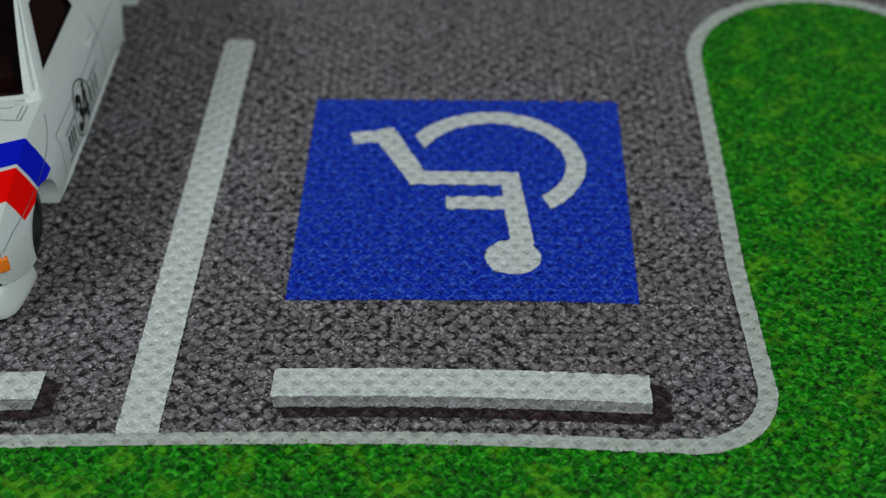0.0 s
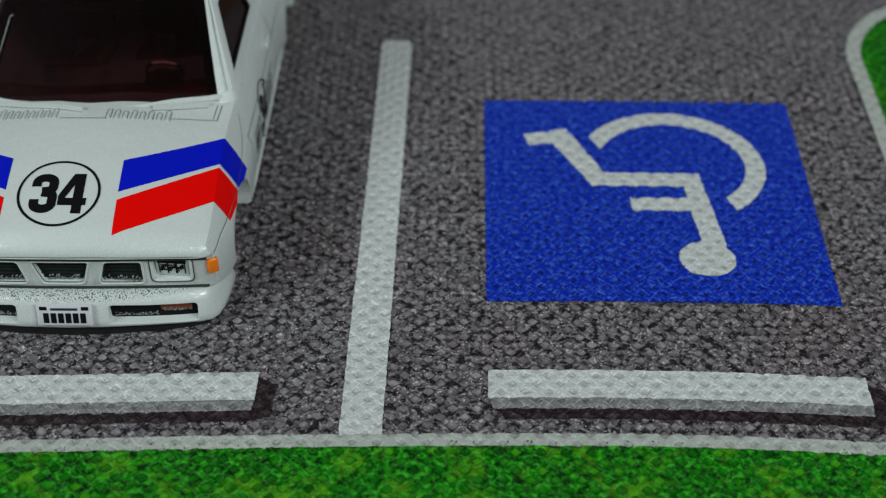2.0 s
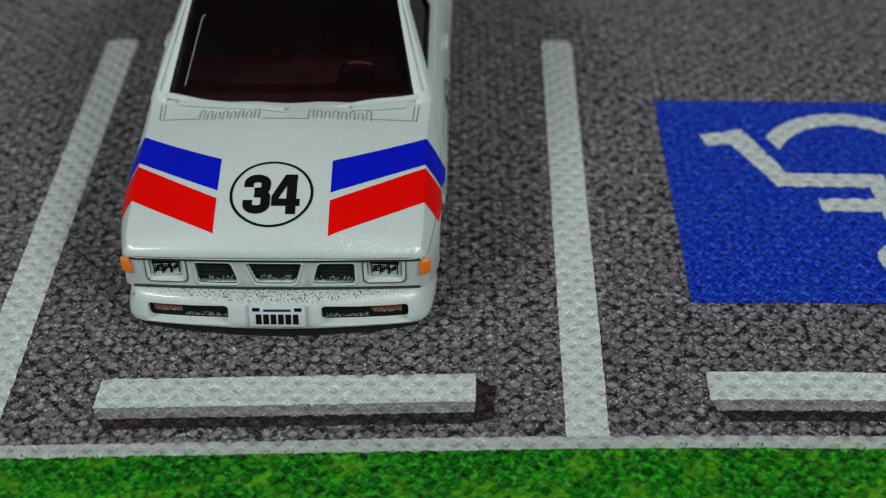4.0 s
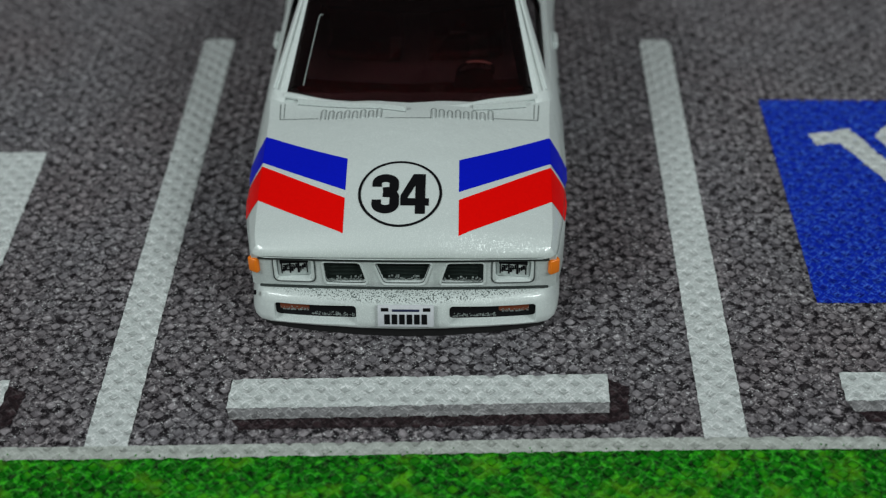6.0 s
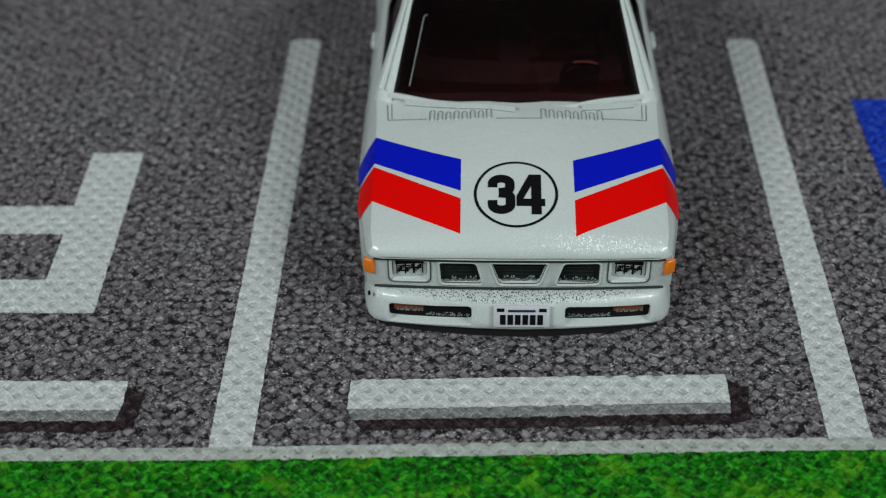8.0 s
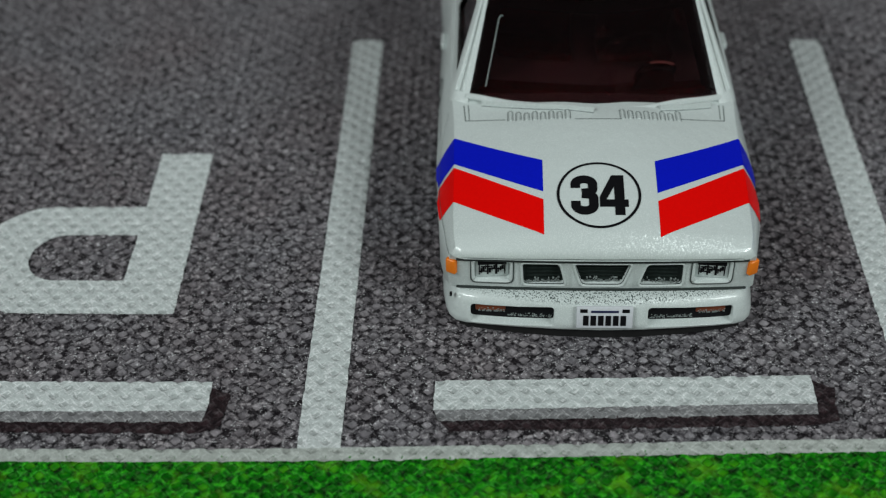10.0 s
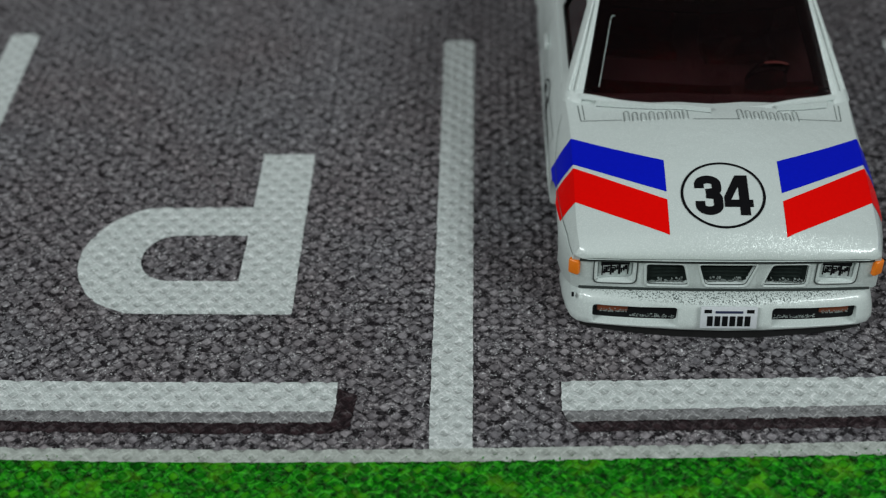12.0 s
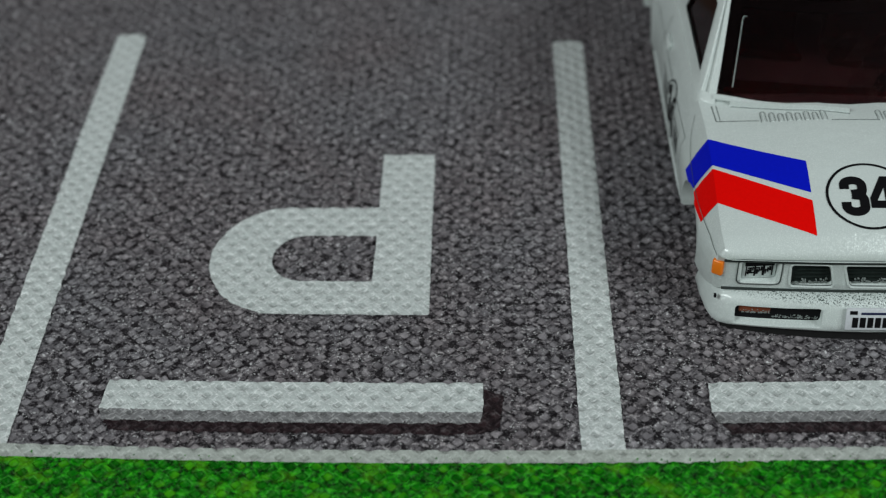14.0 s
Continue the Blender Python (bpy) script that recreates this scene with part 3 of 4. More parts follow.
def stripe(name, side, near, far, mat, label):
    """near, far: (y at the inner edge, y at the shoulder) of the front and rear edges."""
    bm = shell.copy()

    def keep(point, normal):
        geom = bm.verts[:] + bm.edges[:] + bm.faces[:]
        bmesh.ops.bisect_plane(bm, geom=geom, plane_co=point, plane_no=normal, clear_outer=True)

    inner, anchor = 0.525 if side > 0 else 0.560, 0.566
    up = 0.60

    def sag(v):
        s = (abs(v.co.x) - inner) / (TOP_EDGE - inner)
        return 0.022 * 4 * s * (1 - s) if 0 < s < 1 else 0.0

    for v in bm.verts:
        v.co.y += sag(v)
    keep((side * inner, 0, 0), (-side, 0, 0))
    keep((0, 0, up), (0, 0, -1))
    for (a, b), sign in ((near, -1), (far, 1)):
        # over the hood the edge slants back, down the side it runs straight
        k = (b - a) / (TOP_EDGE - anchor)
        geom = bm.verts[:] + bm.edges[:] + bm.faces[:]
        cut = bmesh.ops.bisect_plane(bm, geom=geom, plane_co=(side * TOP_EDGE, 0, 0), plane_no=(side, 0, 0))
        gone = []
        for over in (0, 1):
            some = [f for f in bm.faces if (side * f.calc_center_median().x > TOP_EDGE) == bool(over)]
            geom = some + list({e for f in some for e in f.edges}) + list({v for f in some for v in f.verts})
            point, normal = ((0, b, 0), Vector((0, sign, 0))) if over else ((side * anchor, a, 0), Vector((-side * k * sign, sign, 0)))
            bmesh.ops.bisect_plane(bm, geom=geom, plane_co=point, plane_no=normal)
            for f in bm.faces:
                c = f.calc_center_median()
                if (side * c.x > TOP_EDGE) == bool(over) and (c - Vector(point)).dot(normal) > 0:
                    gone.append(f)
        bmesh.ops.delete(bm, geom=list(set(gone)), context="FACES")
    for v in bm.verts:
        v.co.y -= sag(v)
    # the inside of the shell carries no ink
    bm.normal_update()
    under = [f for f in bm.faces if f.normal.z < 0.05 or (f.normal.x * side < -0.3)]
    bmesh.ops.delete(bm, geom=under, context="FACES")
    bm.normal_update()
    for v in bm.verts:
        v.co += v.normal * 0.004
    return part(name, bm, mat, body, label)


shell_for_body = shell.copy()
body = part("body", shell_for_body, WHITE, truck, "white sparkling painted metal body")
for s in (1, -1):
    stripe("blue_stripe", s, (0.205, 0.722), (0.578, 1.092), BLUE_INK, "blue printed stripe")
    stripe("red_stripe", s, (-0.245, 0.240), (0.120, 0.672), RED_INK, "red printed stripe")

from mathutils.bvhtree import BVHTree

shell.normal_update()
tree = BVHTree.FromBMesh(shell)


def on_hood(u, y, lift=0.005):
    hit = tree.ray_cast(Vector((u, y, 3.0)), Vector((0, 0, -1)))
    return Vector((u, y, (hit[0].z if hit[0] else 1.2) + lift))


def sliced(bm, step, span):
    for axis in (0, 1):
        for k in np.arange(-span, span + step, step):
            n = Vector((1, 0, 0)) if axis == 0 else Vector((0, 1, 0))
            bmesh.ops.bisect_plane(bm, geom=bm.verts[:] + bm.edges[:] + bm.faces[:], plane_co=n * k, plane_no=n)
    return bm


def ring(r0, r1, sy, steps=64):
    bm = bmesh.new()
    a = [bm.verts.new((r0 * math.cos(t), r0 * sy * math.sin(t), 0)) for t in [2 * math.pi * i / steps for i in range(steps)]]
    b = [bm.verts.new((r1 * math.cos(t), r1 * sy * math.sin(t), 0)) for t in [2 * math.pi * i / steps for i in range(steps)]]
    for i in range(steps):
        bm.faces.new((a[i], b[i], b[(i + 1) % steps], a[(i + 1) % steps]))
    return bm


HX, HY = -0.034, 0.143
number = ring(0.374, 0.400, 0.895)
for v in number.verts:
    v.co = on_hood(v.co.x + HX, v.co.y + HY, 0.006)
hood_ring = part("number_ring", number, BLACK_INK, body, "thin black printed ring")


def digit_three():
    """Outlines of a heavy, squarish 3 in a box 0.62 by 1."""
    upper = [(0.112, 0.665), (0.112, 0.765)] + arc(0.300, 0.765, 0.188, 175, 0, 14, 0.127) + [(0.488, 0.70)] + arc(0.388, 0.655, 0.10, 0, -75, 5, 0.095) + [(0.25, 0.545)]
    lower = [(0.25, 0.515)] + arc(0.388, 0.405, 0.112, 75, 0, 5, 0.095) + [(0.50, 0.33), (0.50, 0.235)] + arc(0.305, 0.235, 0.195, -5, -180, 14, 0.127) + [(0.110, 0.345)]
    bands = []
    for path in (upper, lower):
        edge = ribbon(path, 0.205)
        k = len(path)
        bands += [[edge[i], edge[i + 1], edge[2 * k - 2 - i], edge[2 * k - 1 - i]] for i in range(k - 1)]
    return bands


def digit_four():
    """Outlines of a heavy 4 in a box 0.68 by 1."""
    return [
        [(0.36, 0), (0.60, 0), (0.60, 1), (0.36, 1)],
        [(0.59, 0.20), (0.69, 0.20), (0.69, 0.38), (0.59, 0.38)],
        [(0, 0.20), (0.37, 0.20), (0.37, 0.38), (0, 0.38)],
        [(0, 0.38), (0.165, 0.38), (0.37, 0.73), (0.37, 1), (0.31, 1), (0, 0.44)],
    ]


def digit_mesh(outlines, width, box_width, height):
    bm = bmesh.new()
    for points in outlines:
        bm.faces.new([bm.verts.new(((x - box_width / 2) / box_width * width, (y - 0.5) * height, 0)) for x, y in points])
    bmesh.ops.triangulate(bm, faces=bm.faces[:])
    bm.normal_update()
    for f in bm.faces:
        if f.normal.z < 0:
            f.normal_flip()
    return bm


DIGITS = ((digit_three(), 0.62, -0.135, "bold black racing digit 3"), (digit_four(), 0.69, 0.140, "bold black racing digit 4"))
for outlines, box_width, shift, label in DIGITS:
    digits = sliced(digit_mesh(outlines, 0.270, box_width, 0.43), 0.06, 0.3)
    for v in digits.verts:
        v.co = on_hood(v.co.x + HX + shift, v.co.y + HY - 0.01, 0.006)
    part("racing_number", digits, BLACK_INK, body, label)


# the groove and slots of the cowl in front of the windscreen
def hood_bar(name, points, width, height, mat, label=""):
    bm = bmesh.new()
    for a, b in zip(points, points[1:]):
        a, b = Vector(a), Vector(b)
        n = max(2, int((b - a).length / 0.1))
        w = (b - a).normalized()
        side = Vector((-w.y, w.x)) * width / 2
        rows = []
        for i in range(n + 1):
            p = a.lerp(b, i / n)
            l, r = p + side, p - side
            rows.append([bm.verts.new(on_hood(l.x, l.y, -0.01)), bm.verts.new(on_hood(p.x + side.x * 0.5, p.y + side.y * 0.5, height)), bm.verts.new(on_hood(p.x - side.x * 0.5, p.y - side.y * 0.5, height)), bm.verts.new(on_hood(r.x, r.y, -0.01))])
        for p, q in zip(rows, rows[1:]):
            for i in range(3):
                bm.faces.new((p[i], p[i + 1], q[i + 1], q[i]))
        bm.faces.new(rows[0])
        bm.faces.new(rows[-1])
    bmesh.ops.recalc_face_normals(bm, faces=bm.faces[:])
    return part(name, bm, mat, body, label)


for s, end in ((1, 0.86), (-1, 0.91)):
    hood_bar("cowl_groove", [(s * 1.335, 1.60), (s * 1.315, 1.345), (s * end, 1.255)], 0.019, 0.003, COWL, "fine grey panel groove")
    hood_bar("cowl_groove", [(s * 1.29, 1.60), (s * 1.275, 1.36)], 0.015, 0.003, COWL, "fine grey panel groove")
hood_bar("cowl_groove", [(-0.22, 1.135), (0.25, 1.135)], 0.019, 0.003, COWL, "fine grey panel groove")
for start in (-0.86, 0.26):
    for i in range(8):
        x = start + 0.082 * i
        y = 1.135 + 0.125 * x * x
        tall = 0.175 if i in (0, 7) else 0.135 + 0.02 * ((i * 3) % 2)
        hood_bar("vent_slot", [(x, y), (x, y + tall - 0.02)], 0.032, 0.010, WHITE)
        loop = [(x - 0.026, y - 0.004), (x - 0.026, y + tall - 0.025), (x - 0.010, y + tall), (x + 0.010, y + tall), (x + 0.026, y + tall - 0.025), (x + 0.026, y - 0.004)]
        hood_bar("slot_gap", loop, 0.012, 0.003, COWL)
for line in ([(-1.15, 1.60), (-0.6, 1.42), (-0.02, 1.285)], [(1.20, 1.58), (0.95, 1.49), (0.66, 1.40)]):
    hood_bar("wiper", line, 0.042, 0.045, WHITE, "white moulded wiper")
    hood_bar("wiper_gap", [(x, y - 0.04) for x, y in line], 0.018, 0.004, COWL)


# cab: roof and pillars with window openings
CAB_REAR = 4.72


def cab_ring(t, inset=0.0, z=None, shrink=1.0):
    half = (1.465 - 0.32 * t) - inset
    y0, k = 1.18 + 1.357 * t + inset * 1.3, 0.33 - 0.22 * t
    rear = CAB_REAR + (4.45 - CAB_REAR) * t - inset
    z = z if z is not None else 1.30 + 0.76 * t
    pts = [(half * f, y0 + k * abs(half * f) ** 1.5) for f in (-0.97, -0.9, -0.75, -0.55, -0.3, 0, 0.3, 0.55, 0.75, 0.9, 0.97)]
    yc = y0 + k * half**1.5
    pts += [(half, yc + 0.06), (half, yc + 0.5), (half, 3.2), (half, 4.0), (half, rear - 0.1), (half - 0.1, rear), (0, rear + 0.03), (0.1 - half, rear), (-half, rear - 0.1), (-half, 4.0), (-half, 3.2), (-half, yc + 0.5), (-half, yc + 0.06)]
    mid = Vector((0, 3.3))
    return [Vector((x * shrink, mid.y + (y - mid.y) * shrink, z)) for x, y in pts]


def glass_y(u, z):
    t = (z - 1.30) / 0.76
    return 1.18 + 1.357 * t + (0.33 - 0.22 * t) * abs(u) ** 1.5


outer = loft(bmesh.new(), [cab_ring(t) for t in (-0.08, 0.0, 0.25, 0.5, 0.75, 0.95)] + [cab_ring(1.0, 0.012, 2.077), cab_ring(1.0, 0.04, 2.10), cab_ring(1.0, 0.0, 2.125, 0.90), cab_ring(1.0, 0, 2.145, 0.6), cab_ring(1.0, 0, 2.15, 0.2)])
hollow = loft(bmesh.new(), [cab_ring(t, 0.09) for t in (-0.3, 0.0, 0.5, 0.95)])
screen = [(1.305, 1.25), (1.078, 2.025), (1.005, 2.042), (-1.005, 2.042), (-1.078, 2.025), (-1.305, 1.25), (0.0, 1.24)]
cut_screen = solid([(u, 0.9, z) for u, z in eased(screen, 0.028, 3)], (0, 2.2, 0))
cut_door = solid([(-2, 2.05, 1.42), (-2, 3.45, 1.42), (-2, 3.45, 1.90), (-2, 2.62, 1.90)], (4, 0, 0))
cut_rear = solid([(-2, 3.62, 1.42), (-2, 4.30, 1.42), (-2, 4.22, 1.88), (-2, 3.62, 1.88)], (4, 0, 0))
cab = part("cab", carve(outer, [hollow, cut_screen, cut_door, cut_rear], 0.016), WHITE, truck, "white roof and pillars")

bm = bmesh.new()
rows = []
for j in range(7):
    z = 1.26 + (2.055 - 1.26) * j / 6
    half = 1.365 + (1.115 - 1.365) * j / 6
    rows.append([bm.verts.new((half * f, glass_y(half * f, z) + 0.055, z - 0.02)) for f in np.linspace(-1, 1, 13)])
for a, b in zip(rows, rows[1:]):
    for i in range(12):
        bm.faces.new((a[i], a[i + 1], b[i + 1], b[i]))
bmesh.ops.solidify(bm, geom=bm.faces[:], thickness=0.03)
part("windscreen", bm, GLASS, cab, "dark smoked plastic windscreen")
for s in (1, -1):
    for outline in ([(2.02, 1.40), (3.48, 1.40), (3.48, 1.93), (2.60, 1.93)], [(3.59, 1.40), (4.33, 1.40), (4.25, 1.91), (3.59, 1.91)]):
        bm = solid([(-0.012, y, z) for y, z in outline], (0.024, 0, 0))
        for v in bm.verts:
            v.co.x += s * (1.465 - 0.32 * (v.co.z - 1.30) / 0.76 - 0.05)
        part("side_window", bm, GLASS, cab, "dark smoked plastic side window")

# black trim round the inside of the windscreen, and its moulded edge's highlight as a pale bar
def inner_screen(u, z, back):
    return (u, glass_y(u, z) + back, z)


bm = bmesh.new()
frame_out = [(-1.35, 1.31), (-1.10, 2.06), (1.10, 2.06), (1.35, 1.31)]
frame_in = [(-1.13, 1.38), (-0.955, 1.915), (0.985, 1.915), (1.155, 1.38)]
for i in range(3):
    rows = []
    for j in range(9):
        f = j / 8
        a = [frame_out[i][k] * (1 - f) + frame_out[i + 1][k] * f for k in (0, 1)]
        b = [frame_in[i][k] * (1 - f) + frame_in[i + 1][k] * f for k in (0, 1)]
        rows.append((bm.verts.new(inner_screen(*a, 0.10)), bm.verts.new(inner_screen(*b, 0.13))))
    for p, q in zip(rows, rows[1:]):
        bm.faces.new((p[0], p[1], q[1], q[0]))
bmesh.ops.recalc_face_normals(bm, faces=bm.faces[:])
bmesh.ops.solidify(bm, geom=bm.faces[:], thickness=0.02)
part("screen_trim", bm, CHASSIS, cab, "black trim inside the windscreen")
bm = bmesh.new()
tube(bm, [inner_screen(-1.11, 1.385, 0.09), inner_screen(-1.03, 1.65, 0.09), inner_screen(-0.972, 1.84, 0.09), inner_screen(-0.955, 1.858, 0.09), inner_screen(-0.93, 1.86, 0.09)], 0.007)
part("screen_edge_glint", bm, WEAR_GLINT, cab, "edge of the window plastic with its highlight as a pale bar")

bm = bmesh.new()
base_line = []
for u in np.linspace(-1.30, 1.30, 27):
    z = 1.385 - 0.055 * (u / 1.27) ** 2 + 0.004 * math.sin(9 * u)
    base_line.append((u, glass_y(u, z) + 0.005, z - 0.02))
tube(bm, base_line, 0.036)
part("screen_base", bm, WHITE, cab, "white moulded rim under the windscreen")
for s in (1, -1):
    for inset, size, ink in ((0.0, 0.016, WHITE), (0.075, 0.010, WHITE), (0.045, 0.004, COWL)):
        bm = bmesh.new()
        line = []
        for j in range(7):
            t = 0.05 + 0.93 * j / 6
            half = 1.465 - 0.32 * t - 0.03 - inset * (1 - 0.68 * t)
            line.append((s * half, 1.18 + 1.357 * t + (0.33 - 0.22 * t) * half**1.5 + 0.004, 1.30 + 0.76 * t + 0.004))
        tube(bm, line, size)
        part("drip_rail" if ink is WHITE else "pillar_groove", bm, ink, cab, "white moulded rail along the pillar" if ink is WHITE else "fine dark groove along the pillar")

# inside the cab
bm = bmesh.new()
box(bm, (-1.2, 1.80, 1.30), (1.2, 2.05, 1.375), 0.04)
part("dashboard", bm, INSIDE, cab, "dark red plastic dashboard")
wheel_mid, tilt = Vector((0.69, 2.02, 1.455)), Matrix.Rotation(radians(-52), 4, "X")
bm = bmesh.new()
loop = [wheel_mid + (tilt @ Vector((0.195 * math.cos(a), 0.195 * math.sin(a), 0))) for a in [2 * math.pi * i / 28 for i in range(29)]]
tube(bm, loop, 0.016)
tube(bm, [wheel_mid + tilt @ Vector((-0.19, 0.0, 0)), wheel_mid, wheel_mid + tilt @ Vector((0.19, 0, 0))], 0.025)
tube(bm, [wheel_mid + tilt @ Vector((0, 0, 0.02)), wheel_mid + tilt @ Vector((0, 0, -0.25))], 0.05)
part("steering_wheel", bm, WHEEL_RED, cab, "dark red plastic steering wheel")
bm = bmesh.new()
bmesh.ops.create_uvsphere(bm, u_segments=24, v_segments=12, radius=1.0, matrix=Matrix.Translation((0.68, 1.93, 1.37)) @ Matrix.Diagonal((0.22, 0.10, 0.16, 1)))
for x in (-0.035, 0.035):
    box(bm, (0.68 + x - 0.02, 1.815, 1.415), (0.68 + x + 0.02, 1.86, 1.43), 0.005)
part("binnacle", bm, WHEEL_RED, cab, "domed dark red instrument hood")
for s in (1, -1):
    bm = bmesh.new()
    box(bm, (s * 0.62 - 0.45, 2.75, 1.33), (s * 0.62 + 0.45, 3.3, 1.44), 0.05)
    box(bm, (s * 0.62 - 0.45, 3.2, 1.36), (s * 0.62 + 0.45, 3.38, 1.80), 0.06)
    part("seat", bm, INSIDE, cab, "dark red plastic seat")

# front: lamps, grille, indicators
def face_loop(outline, radius, mat, name, parent, label, back=0.0):
    """A thin bead round an opening, following the curved front panel."""
    bm = bmesh.new()
    corners = [Vector((x, 0, z)) for x, z in outline]
    points = []
    for a, b in zip(corners, corners[1:] + corners[:1]):
        k = max(1, int((b - a).length / 0.05))
        points += [a.lerp(b, i / k) for i in range(k)]
    tube(bm, [(p.x, -0.357 + back + 0.055 * p.x * p.x, p.z) for p in points + points[:2]], radius, 6)
    return part(name, drooped(bm), mat, parent, label)


for a, b in LAMPS:
    lo, hi = min(a, b), max(a, b)
    mid = (lo + hi) / 2
    bm = bmesh.new()
    box(bm, (lo + 0.004, -0.262, 0.559), (hi - 0.004, -0.19, 0.788), 0.02)
    lamp_part = part("headlamp", drooped(bm), CHROME, body, "silver and black printed headlamp")
    bm = bmesh.new()
    box(bm, (lo + 0.03, -0.268, 0.718), (hi - 0.03, -0.258, 0.768), 0.004)
    for i in range(13):
        x = lo + 0.045 + i * (hi - lo - 0.09) / 12
        w = 0.005 + 0.003 * ((i * 7) % 3)
        box(bm, (x - w, -0.268, 0.600 + 0.022 * ((i * 5) % 4)), (x + w, -0.258, 0.725 - 0.016 * ((i * 3) % 4)), 0.001)
    for x0, x1, z in ((0.06, 0.17, 0.690), (0.13, 0.28, 0.660), (0.05, 0.12, 0.632)):
        box(bm, (lo + x0, -0.269, z), (lo + x1, -0.258, z + 0.012), 0.002)
    part("lamp_pattern", drooped(bm), BLACK_INK, lamp_part, "black printed lens ribs")
    face_loop(eased(grown(lamp_outline(lo, hi), 0.016), 0.05), 0.017, WHITE, "lamp_bezel", lamp_part, "white moulded lamp surround", 0.002)
    face_loop(eased(grown(lamp_outline(lo, hi), -0.016), 0.03), 0.011, BLACK_INK, "lamp_outline", lamp_part, "black line round the lens", 0.095)
for (t0, t1), (b0, b1) in GRILLES:
    bm = solid([(b0 - 0.02, -0.285, 0.50), (b1 + 0.02, -0.285, 0.50), (t1 + 0.02, -0.285, 0.775), (t0 - 0.02, -0.285, 0.775)], (0, 0.1, 0))
    g = part("grille", drooped(bm), GRILLE, body, "black recessed grille opening")
    bm = bmesh.new()
    for i in range(5):
        z = 0.535 + 0.047 * i
        box(bm, (min(b0, t0) + 0.05, -0.30, z), (max(b1, t1) - 0.05, -0.28, z + 0.014), 0.004)
    part("grille_bar", drooped(bm), GRILLE, g, "dark grille ribs")
    # specks of worn ink, with the grille's grey reflections put in as specks too
    bm = bmesh.new()
    for i in range(48):
        x = b0 + 0.03 + (b1 - b0 - 0.06) * random.random()
        z = 0.516 + 0.05 * random.random() ** 2
        w = 0.003 + 0.007 * random.random()
        box(bm, (x - w, -0.31, z), (x + w, -0.28, z + 0.003 + 0.005 * random.random()))
    part("grey_speck", drooped(bm), WEAR_GLINT, g, "grey specks for worn ink and reflections")
for s in (1, -1):
    bm = bmesh.new()
    box(bm, (-0.055, -0.045, 0.565), (0.055, 0.045, 0.735), 0.02, None, 3)
    bm.transform(Matrix.Translation((s * 1.425, -0.225, 0)) @ Matrix.Rotation(radians(s * 30), 4, "Z"))
    part("indicator", bm, ORANGE, body, "orange printed corner indicator")

# white beads round the openings of the front panel, and dark lines drawn for contact shade
for (t0, t1), (b0, b1) in GRILLES:
    opening = grille_outline(t0, t1, b0, b1)
    face_loop(eased(grown(opening, 0.012), 0.045), 0.013, WHITE, "grille_rim", body, "white rounded rim of a grille opening", 0.002)
    face_loop(eased(grown(opening, -0.002), 0.04), 0.007, GAP, "shade_line", body, "dark line inside an opening for its contact shade", 0.012)
for a, b in LAMPS:
    outline = lamp_outline(min(a, b), max(a, b))
    face_loop(eased(grown(outline, 0.036), 0.055), 0.006, SEAM, "shade_line", body, "grey line round a lamp for its groove and contact shade")

# dark joints above and below the front panel
for level, back, name in ((0.802, -0.366, "hood_joint"), (0.484, -0.388, "bumper_joint")):
    bm = bmesh.new()
    tube(bm, [(u, back + 0.055 * u * u, level + droop(u)) for u in np.linspace(-1.385, 1.385, 25)], 0.013)
    part(name, bm, GAP, body, "thin black joint line")

# bumper
side_path = [(1.538, 0.25), (1.522, 0.0), (1.492, -0.21), (1.457, -0.32), (1.40, -0.393), (1.30, -0.44), (1.1, -0.485), (0.8, -0.535), (0.4, -0.583), (0.0, -0.60)]
path = side_path + [(-x, y) for x, y in side_path[-2::-1]]
SECTION = [(0.07, 0.125), (0.015, 0.135), (0.0, 0.165), (0.008, 0.22), (0.05, 0.37), (0.075, 0.425), (0.12, 0.455), (0.18, 0.466), (0.34, 0.478), (0.34, 0.125)]


def bumper_mesh():
    bm = bmesh.new()
    rings = []
    for i, p in enumerate(path):
        a, b = Vector(path[max(i - 1, 0)]), Vector(path[min(i + 1, len(path) - 1)])
        w = (b - a).normalized()
        n = Vector((w.y, -w.x))
        if n.dot(Vector((0, 0.8)) - Vector(p)) < 0:
            n = -n
        deep = [min(d, 0.16) if abs(p[0]) > 1.4 else d for d, _ in SECTION]
        rings.append([Vector((p[0] + n.x * d, p[1] + n.y * d, z + droop(p[0]))) for d, (_, z) in zip(deep, SECTION)])
    return loft(bm, rings)


def bumper_y(x):
    """Where the bumper's face lies, across the truck."""
    return float(np.interp(abs(x), [p[0] for p in side_path[:2:-1]], [p[1] for p in side_path[:2:-1]]))


def slot_outline(lo, hi):
    return eased([(lo, 0.190), (hi, 0.190), (hi, 0.378), (lo, 0.378)], 0.04)


